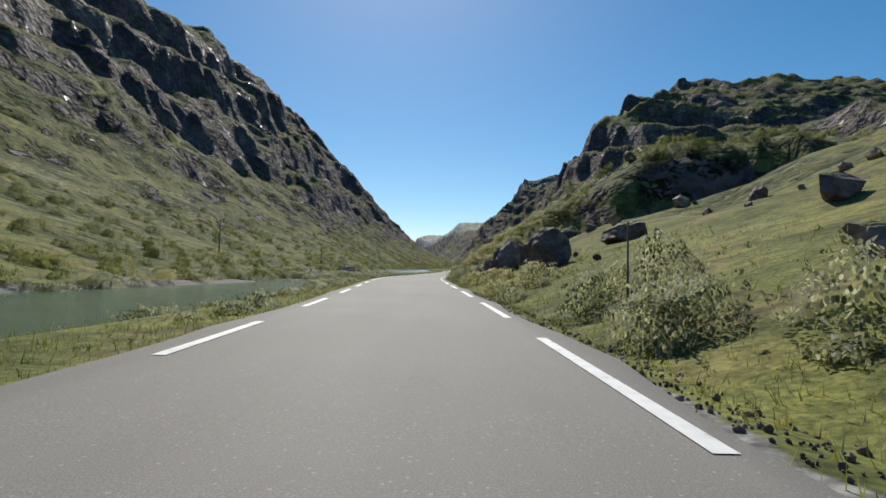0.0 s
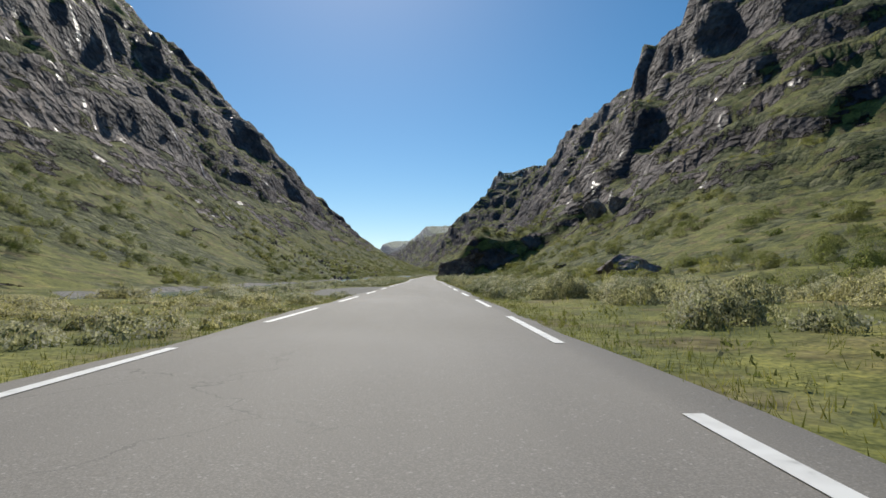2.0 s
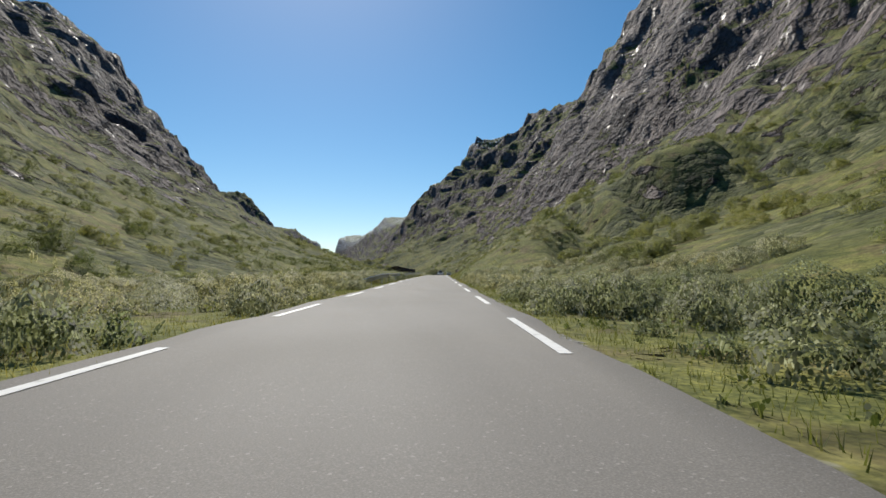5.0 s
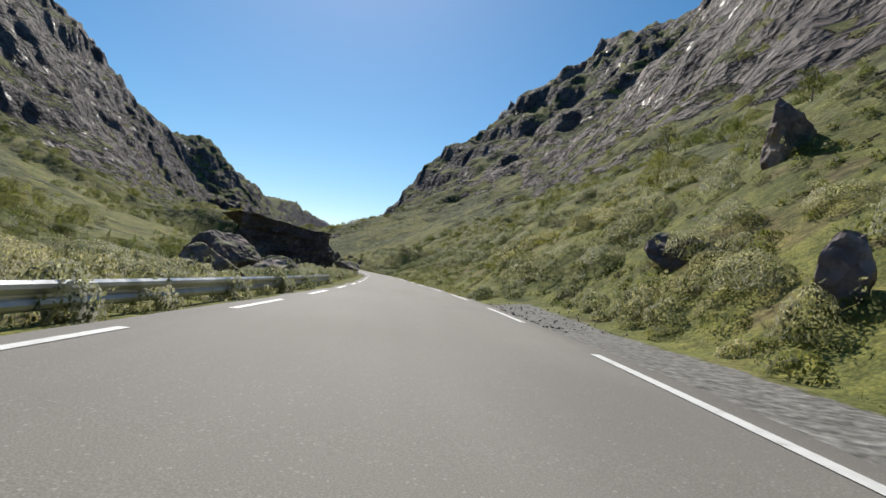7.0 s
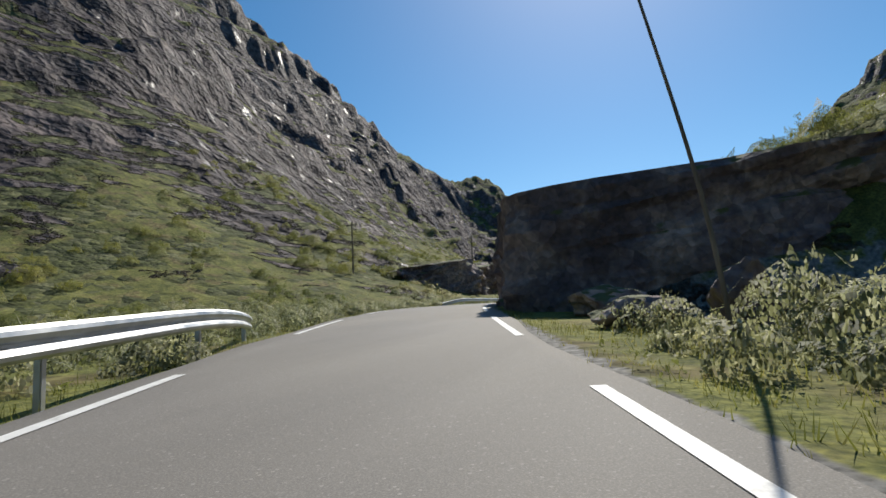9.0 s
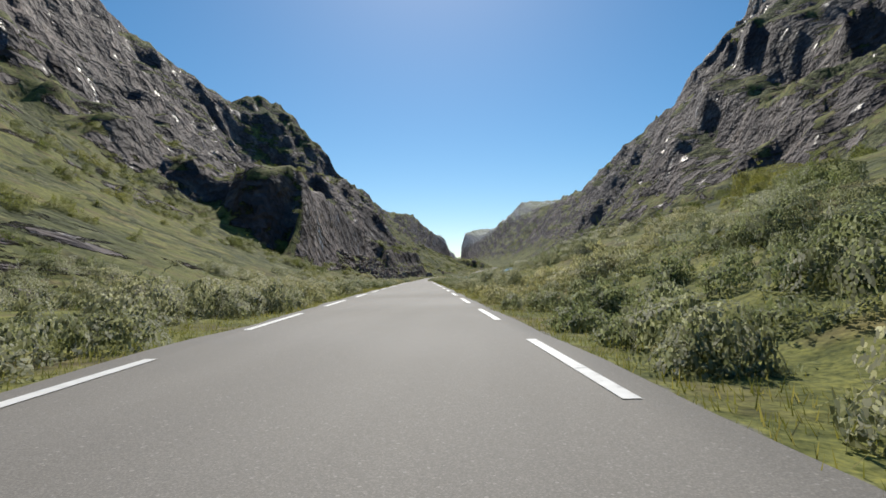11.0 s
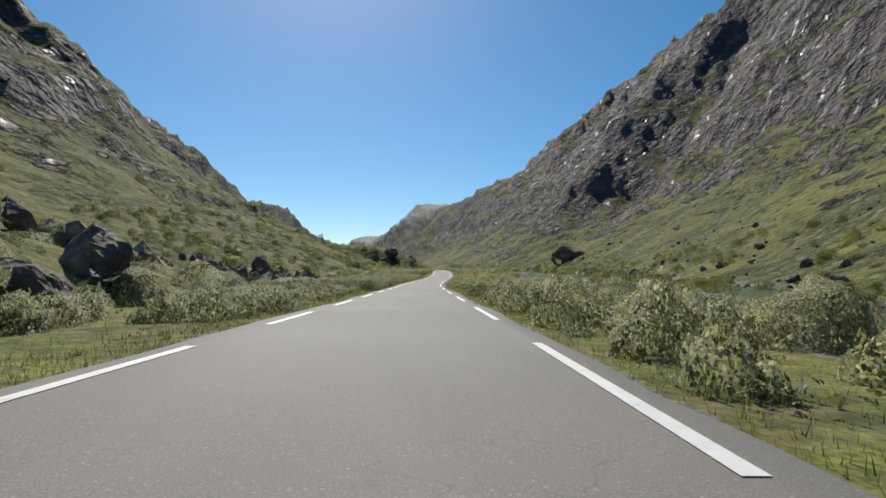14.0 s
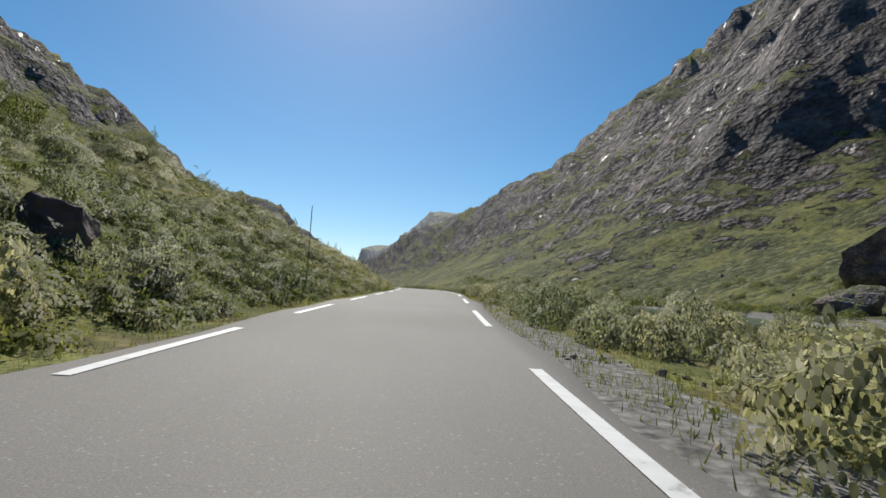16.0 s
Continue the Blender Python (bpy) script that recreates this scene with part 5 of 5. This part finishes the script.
for row in ((2.4, 1.02, 0.42, 0.0, 0, 0.007), (16.6, 0.83, 0.74, -0.05, -4), (36.5, 0.92, 0.74, -0.06, 0, 0.006), (122.1, 1.1, 0.52, 0.0, 2, 0.016), (276.1, 1.06, 0.95, -0.01, -1),
            (301.45, 1.06, 1.12, -0.08, -5, 0.0085), (313.5, -1.35, 1.15, -0.02, -2, 0.007), (314.8, 0.93, 0.8, 0.0, 3), (415.2, 1.15, 0.75, 0.02, 1),
            (460.1, 0.92, 0.75, -0.05, -1, 0.006), (465.2, -1.2, 0.92, 0.03, 2), (478.2, 1.0, 0.98, -0.03, 0, 0.011), (476.4, -1.55, 1.05, 0.02, 1), (494.5, -0.98, 0.80, 0.0, 0)):
    snow_pole(*row)


# ---- red marker and stone heap ----
def marker_post(y, u):
    red = material("red_plastic", (0.55, 0.03, 0.02), 0.5)[0]
    post = new("marker_post")
    post.matrix_basis = stand(y, u, 0.01)
    tagged(post, "short red plastic marker post with a round top", "post")
    bm = bmesh.new()
    bent_rod(bm, 0.17, 0.016, 0.014, 0.004)
    part("stake", bm, red, post)
    bm = bmesh.new()
    bmesh.ops.create_uvsphere(bm, u_segments=10, v_segments=8, radius=0.016)
    bmesh.ops.translate(bm, verts=bm.verts, vec=(0.004, 0, 0.215))
    part("reflector", bm, red, post, "round red reflector", True)
    bm = bmesh.new()
    rod(bm, (0.004, 0, 0.16), (0.004, 0, 0.205), 0.004, 0.004)
    part("pin", bm, red, post)


marker_post(476.6, -1.1)
for k in range(7):
    a = k * 2.4
    boulder(476.0 + 0.22 * math.cos(a), -1.32 + 0.17 * math.sin(a), 0.20, 0.15, 0.08 + 0.03 * (k % 3), 300 + k, "flat grey stone in a roadside heap", 40 * k, 8, 2)


# ---- guard rails ----
def steel_material():
    m, n, l, b = material("galvanised_steel", rough=0.45, metal=0.85)
    pos, _ = coords(n, l)
    w = tex(n, l, "noise", 9.0, 5, pos).outputs[0]
    l.new(ramp(n, l, w, [(0.3, (0.36, 0.37, 0.38)), (0.7, (0.60, 0.61, 0.62))]), b.inputs["Base Color"])
    l.new(ramp(n, l, w, [(0.3, (0.35, 0.35, 0.35)), (0.7, (0.58, 0.58, 0.58))]), b.inputs["Roughness"])
    return m


STEEL = steel_material()


def guard_rail(y0, y1, u, post_every=0.88, flare=1.5, drop=0.0, label="galvanised steel guard rail with a waved beam on posts"):
    """A waved beam on posts; its ends dip towards the ground and turn away from the road."""
    side = math.copysign(1, u)
    root = new("guard_rail")
    tagged(root, label, "guard rail", group="guard rails")
    ys = np.arange(y0, y1 + 0.01, 0.22)
    n = len(ys)
    prof = [(0.0, 0.164), (0.006, 0.166), (0.016, 0.156), (0.020, 0.143), (0.012, 0.130), (0.004, 0.124), (0.004, 0.116), (0.012, 0.110), (0.020, 0.097), (0.016, 0.085), (0.006, 0.076), (0.0, 0.078)]
    prof += [(a - 0.004, z) for a, z in prof[::-1]]
    end = np.maximum(1 - (ys - y0) / flare, 1 - (y1 - ys) / flare).clip(0, 1) ** 2
    uu = u + side * 0.25 * end
    s = slant(ys)
    nn = np.sqrt(1 + s * s)
    verts = np.zeros((n, len(prof), 3))
    for j, (a, z) in enumerate(prof):
        w = uu - side * a
        verts[:, j, 0] = road_x(ys) + w / nn
        verts[:, j, 1] = ys - w * s / nn
        verts[:, j, 2] = road_z(ys) + z - drop - 0.10 * end
    k = len(prof)
    f = [(i * k + j, i * k + (j + 1) % k, (i + 1) * k + (j + 1) % k, (i + 1) * k + j) for i in range(n - 1) for j in range(k)]
    beam = link_mesh("beam", verts.reshape(-1, 3), np.array(f), STEEL, False)
    beam.parent = root
    bm = bmesh.new()
    box(bm, (0.022, 0.022, 0.26), (0, 0, -0.01), 0.003)
    me = mesh_of("post", bm, STEEL)
    y = y0 + 0.5
    while y < y1 - 0.3:
        e = max(1 - (y - y0) / flare, 1 - (y1 - y) / flare, 0) ** 2
        x, yy = spot(y, u + side * (0.25 * e + 0.018))
        p = new("post", me)
        p.parent = root
        p.matrix_basis = pose(x, yy, float(road_z(y)) + 0.01 - drop - 0.10 * e, 0, 0, math.degrees(math.atan2(-float(slant(y)), 1.0)))
        y += post_every


guard_rail(180.0, 201.6, -0.92)
guard_rail(228.5, 244.5, -1.02, drop=0.07)
guard_rail(263.0, 303.4, -0.80, drop=-0.01)
guard_rail(312.6, 326.5, -0.88)


# ---- power lines ----
def power_pole(y, u, height, turn=0.0):
    pole = new("power_pole")
    pole.matrix_basis = stand(y, u, 0.05, turn)
    tagged(pole, "wooden power pole with a crossarm on the valley side", "power pole", group="power poles")
    bm = bmesh.new()
    rod(bm, (0, 0, 0), (0, 0, height), 0.035, 0.024, 8)
    part("mast", bm, WOOD, pole)
    bm = bmesh.new()
    box(bm, (0.42, 0.03, 0.03), (0, 0, height * 0.93), 0.004)
    part("crossarm", bm, WOOD, pole)
    glass = material("insulator", (0.25, 0.2, 0.17), 0.2)[0]
    for x in (-0.19, 0.0, 0.19):
        bm = bmesh.new()
        rod(bm, (x, 0, height * 0.94), (x, 0, height * 0.94 + 0.09), 0.02, 0.012, 8)
        part("insulator", bm, glass, pole)
    return Matrix(pole.matrix_basis), height * 0.94 + 0.09


def wires(a, b, sag):
    black = material("wire", (0.03, 0.03, 0.03), 0.5)[0]
    (ma, ha), (mb, hb) = a, b
    line = new("power_line")
    tagged(line, "three thin dark overhead wires", "wire")
    for x in (-0.19, 0.0, 0.19):
        p, q = ma @ Vector((x, 0, ha)), mb @ Vector((x, 0, hb))
        bm = bmesh.new()
        pts = [p.lerp(q, t / 14) - Vector((0, 0, sag * 4 * (t / 14) * (1 - t / 14))) for t in range(15)]
        rings = [[bm.verts.new(c + Vector((0.005 * math.cos(k * 1.571), 0, 0.005 * math.sin(k * 1.571)))) for k in range(4)] for c in pts]
        for r, w in zip(rings, rings[1:]):
            for k in range(4):
                bm.faces.new((r[k], r[(k + 1) % 4], w[(k + 1) % 4], w[k]))
        part("strand", bm, black, line)


def power_run(places, sag):
    ends = [power_pole(*p) for p in places]
    for a, b in zip(ends, ends[1:]):
        wires(a, b, sag)


power_run([(12, -9.5, 1.7), (25.2, -10.3, 1.7), (40, -9.6, 1.7)], 0.35)
power_run([(318, -6.2, 2.0), (326.5, -3.9, 2.0), (342, -4.4, 2.0)], 0.3)
power_run([(404, -6.5, 2.0), (426, -9.5, 2.0)], 0.6)


# ---- vehicles ----
def paint(name, base, rough=0.25):
    m, n, l, b = material(name, base, rough)
    b.inputs["Coat Weight"].default_value = 0.6
    return m


GLASS = material("dark_window_glass", (0.02, 0.025, 0.03), 0.05)[0]
RUBBER = material("tyre_rubber", (0.02, 0.02, 0.02), 0.85)[0]
RIM = material("wheel_rim", (0.5, 0.5, 0.52), 0.35, 0.9)[0]
LAMP = material("headlamp_glass", (0.75, 0.76, 0.78), 0.08)[0]


def loft(bm, sections):
    """A closed body from cross sections along y: (y, half width, low, shoulder height, top half width, top)."""
    rings = []
    for y, w, z0, z1, wt, z2 in sections:
        pts = [(-w, z0), (-w * 1.02, (z0 + z1) / 2), (-w, z1), (-wt, z2 - 0.012), (-wt * 0.85, z2), (wt * 0.85, z2), (wt, z2 - 0.012), (w, z1), (w * 1.02, (z0 + z1) / 2), (w, z0)]
        rings.append([bm.verts.new((x, y, z)) for x, z in pts])
    for a, b in zip(rings, rings[1:]):
        for i in range(len(a)):
            j = (i + 1) % len(a)
            bm.faces.new((a[i], a[j], b[j], b[i]))
    bm.faces.new(rings[0])
    bm.faces.new(rings[-1][::-1])
    bmesh.ops.recalc_face_normals(bm, faces=bm.faces)


def wheels(root, half, y_front, y_back, r):
    for x in (-half, half):
        for y in (y_front, y_back):
            bm = bmesh.new()
            rod(bm, (x - 0.022, y, r), (x + 0.022, y, r), r, r, 20)
            w = part("wheel", bm, RUBBER, root)
            bm = bmesh.new()
            rod(bm, (x - 0.025, y, r), (x + 0.025, y, r), r * 0.62, r * 0.62, 14)
            part("rim", bm, RIM, w)


def lamps(root, half, y, z, size=(0.07, 0.02, 0.03)):
    for x in (-half, half):
        bm = bmesh.new()
        box(bm, size, (x, y, z), 0.005)
        part("headlight", bm, LAMP, root)


def passenger_car(m):
    """An estate car that faces -y, with a roof box."""
    root = new("car")
    root.matrix_basis = m
    tagged(root, "white estate car with a roof box facing the camera", "car")
    white = paint("white_car_paint", (0.75, 0.76, 0.76))
    bm = bmesh.new()
    loft(bm, [(-0.50, 0.17, 0.06, 0.13, 0.15, 0.145), (-0.47, 0.195, 0.05, 0.15, 0.18, 0.17), (-0.22, 0.20, 0.045, 0.18, 0.18, 0.20), (-0.05, 0.20, 0.045, 0.20, 0.15, 0.325), (0.1, 0.20, 0.045, 0.205, 0.15, 0.335),
              (0.38, 0.20, 0.045, 0.205, 0.145, 0.325), (0.48, 0.19, 0.06, 0.20, 0.15, 0.215)])
    part("body", bm, white, root, smooth=False)
    bm = bmesh.new()
    loft(bm, [(-0.235, 0.165, 0.205, 0.207, 0.155, 0.210), (-0.075, 0.150, 0.21, 0.22, 0.135, 0.318)])
    part("windscreen", bm, GLASS, root)
    for x in (-1, 1):
        bm = bmesh.new()
        box(bm, (0.012, 0.40, 0.085), (x * 0.178, 0.16, 0.262), 0.003, Euler((0, -x * 0.38, 0)))
        part("side_window", bm, GLASS, root)
        bm = bmesh.new()
        box(bm, (0.05, 0.03, 0.035), (x * 0.225, -0.13, 0.225), 0.008)
        part("mirror", bm, white, root)
    bm = bmesh.new()
    box(bm, (0.20, 0.012, 0.035), (0, -0.502, 0.105), 0.004)
    part("grille", bm, RUBBER, root)
    bm = bmesh.new()
    box(bm, (0.20, 0.42, 0.07), (0, 0.12, 0.385), 0.025)
    part("roof_box", bm, paint("grey_roof_box", (0.35, 0.36, 0.37), 0.4), root, "pale grey roof box")
    lamps(root, 0.145, -0.485, 0.135)
    wheels(root, 0.185, -0.32, 0.30, 0.07)


def motor_home(m, label):
    """A coach-built motor home that faces -y."""
    root = new("motor_home")
    root.matrix_basis = m
    tagged(root, label, "motor home")
    white = paint("cream_coachwork", (0.72, 0.72, 0.69), 0.35)
    cab = paint("grey_cab_paint", (0.42, 0.43, 0.45), 0.3)
    bm = bmesh.new()
    box(bm, (0.50, 0.98, 0.46), (0, 0.22, 0.33), 0.03)
    part("coach_body", bm, white, root)
    bm = bmesh.new()
    box(bm, (0.48, 0.34, 0.17), (0, -0.38, 0.50), 0.05)
    part("alcove", bm, white, root)
    bm = bmesh.new()
    loft(bm, [(-0.66, 0.19, 0.08, 0.17, 0.17, 0.19), (-0.60, 0.21, 0.07, 0.20, 0.19, 0.22), (-0.46, 0.215, 0.07, 0.24, 0.19, 0.27), (-0.28, 0.215, 0.07, 0.26, 0.19, 0.42), (-0.2, 0.215, 0.07, 0.26, 0.19, 0.42)])
    part("cab", bm, cab, root, "pale grey cab")
    bm = bmesh.new()
    loft(bm, [(-0.475, 0.18, 0.26, 0.262, 0.175, 0.268), (-0.30, 0.18, 0.27, 0.28, 0.17, 0.412)])
    part("windscreen", bm, GLASS, root)
    for x in (-1, 1):
        bm = bmesh.new()
        box(bm, (0.012, 0.26, 0.12), (x * 0.25, 0.35, 0.42), 0.004)
        part("side_window", bm, GLASS, root)
        bm = bmesh.new()
        box(bm, (0.04, 0.03, 0.07), (x * 0.26, -0.36, 0.31), 0.008)
        part("mirror", bm, RUBBER, root)
    bm = bmesh.new()
    box(bm, (0.24, 0.014, 0.05), (0, -0.662, 0.14), 0.004)
    part("grille", bm, RUBBER, root)
    lamps(root, 0.15, -0.65, 0.165)
    wheels(root, 0.20, -0.46, 0.42, 0.075)


passenger_car(stand(212.4, -0.30, 0.0) @ pose(0, 0, 0.03))
motor_home(stand(234.0, -0.36, 0.0) @ pose(0, 0, 0.03), "cream and grey motor home on the far lane")
motor_home(stand(338.0, -0.38, 0.0) @ pose(0, 0, 0.03), "cream motor home driving down the far lane")


# ---- trees ----
BARK = material("birch_bark", (0.30, 0.27, 0.23), 0.9)[0]


def birch(y, u, height, seed, label="small mountain birch with a thin green crown"):
    rng = random.Random(seed)
    root = new("tree")
    root.matrix_basis = stand(y, u, 0.03, rng.uniform(0, 360))
    tagged(root, label, "tree", group="mountain birches")
    bm = bmesh.new()
    tips = []
    top = Vector((rng.uniform(-0.12, 0.12) * height, rng.uniform(-0.12, 0.12) * height, height * 0.92))
    rod(bm, (0, 0, 0), top * 0.55, 0.022 * height, 0.013 * height, 7)
    rod(bm, top * 0.55, top, 0.013 * height, 0.004 * height, 6)
    tips.append(top)
    for k in range(11):
        t = 0.28 + 0.62 * k / 11
        a = k * 2.4 + rng.uniform(-0.4, 0.4)
        r = height * (0.36 - 0.22 * t) * rng.uniform(0.7, 1.2)
        p = top * t
        e = p + Vector((math.cos(a) * r, math.sin(a) * r, height * rng.uniform(0.06, 0.2)))
        rod(bm, p, e, 0.007 * height, 0.003 * height, 5)
        tips += [e, p.lerp(e, 0.6)]
    part("trunk", bm, BARK, root)
    g = np.random.default_rng(seed)
    c = np.array([t[:] for t in tips])
    v, f, i = leaf_cards(c[:, 0], c[:, 1], c[:, 2] - 0.04 * height, np.full(len(c), 0.13 * height), np.full(len(c), 0.13 * height), 26, 0.10 * height, g)
    crown = link_mesh("crown", v, f, BIRCH, True, {"tone": np.full(len(v), 0.55)})
    crown.parent = root


for k, (y, u, h) in enumerate(((20.5, 6.2, 0.9), (23.0, 5.6, 1.0), (21.8, 6.8, 0.8), (24.6, 3.6, 0.8), (61.0, 12.0, 1.1), (72, 11.5, 1.2), (75, 13, 1.1), (118, -7.4, 1.3), (121, 4.2, 0.9), (126, 4.6, 1.1), (129, 5.0, 1.0),
                               (131, 3.8, 0.9), (134, 5.8, 1.1), (224, 6.0, 0.9), (226, 6.6, 1.0), (229, 7.2, 0.9), (231, 6.2, 1.1), (238, 5.2, 0.8), (240, 5.6, 0.9), (243, 6.0, 0.9), (246, 5.4, 0.8), (292.4, 1.9, 0.55), (293.2, 2.2, 0.5),
                               (286, 3.4, 0.6), (415, -4.6, 0.7), (418, -4.9, 0.8), (421, -5.1, 0.8), (424, -4.7, 0.7), (428, -4.4, 0.8), (410, 4.6, 0.4), (274.2, 1.8, 0.6), (320.0, -1.2, 0.5))):
    birch(y, u, h, 500 + k)
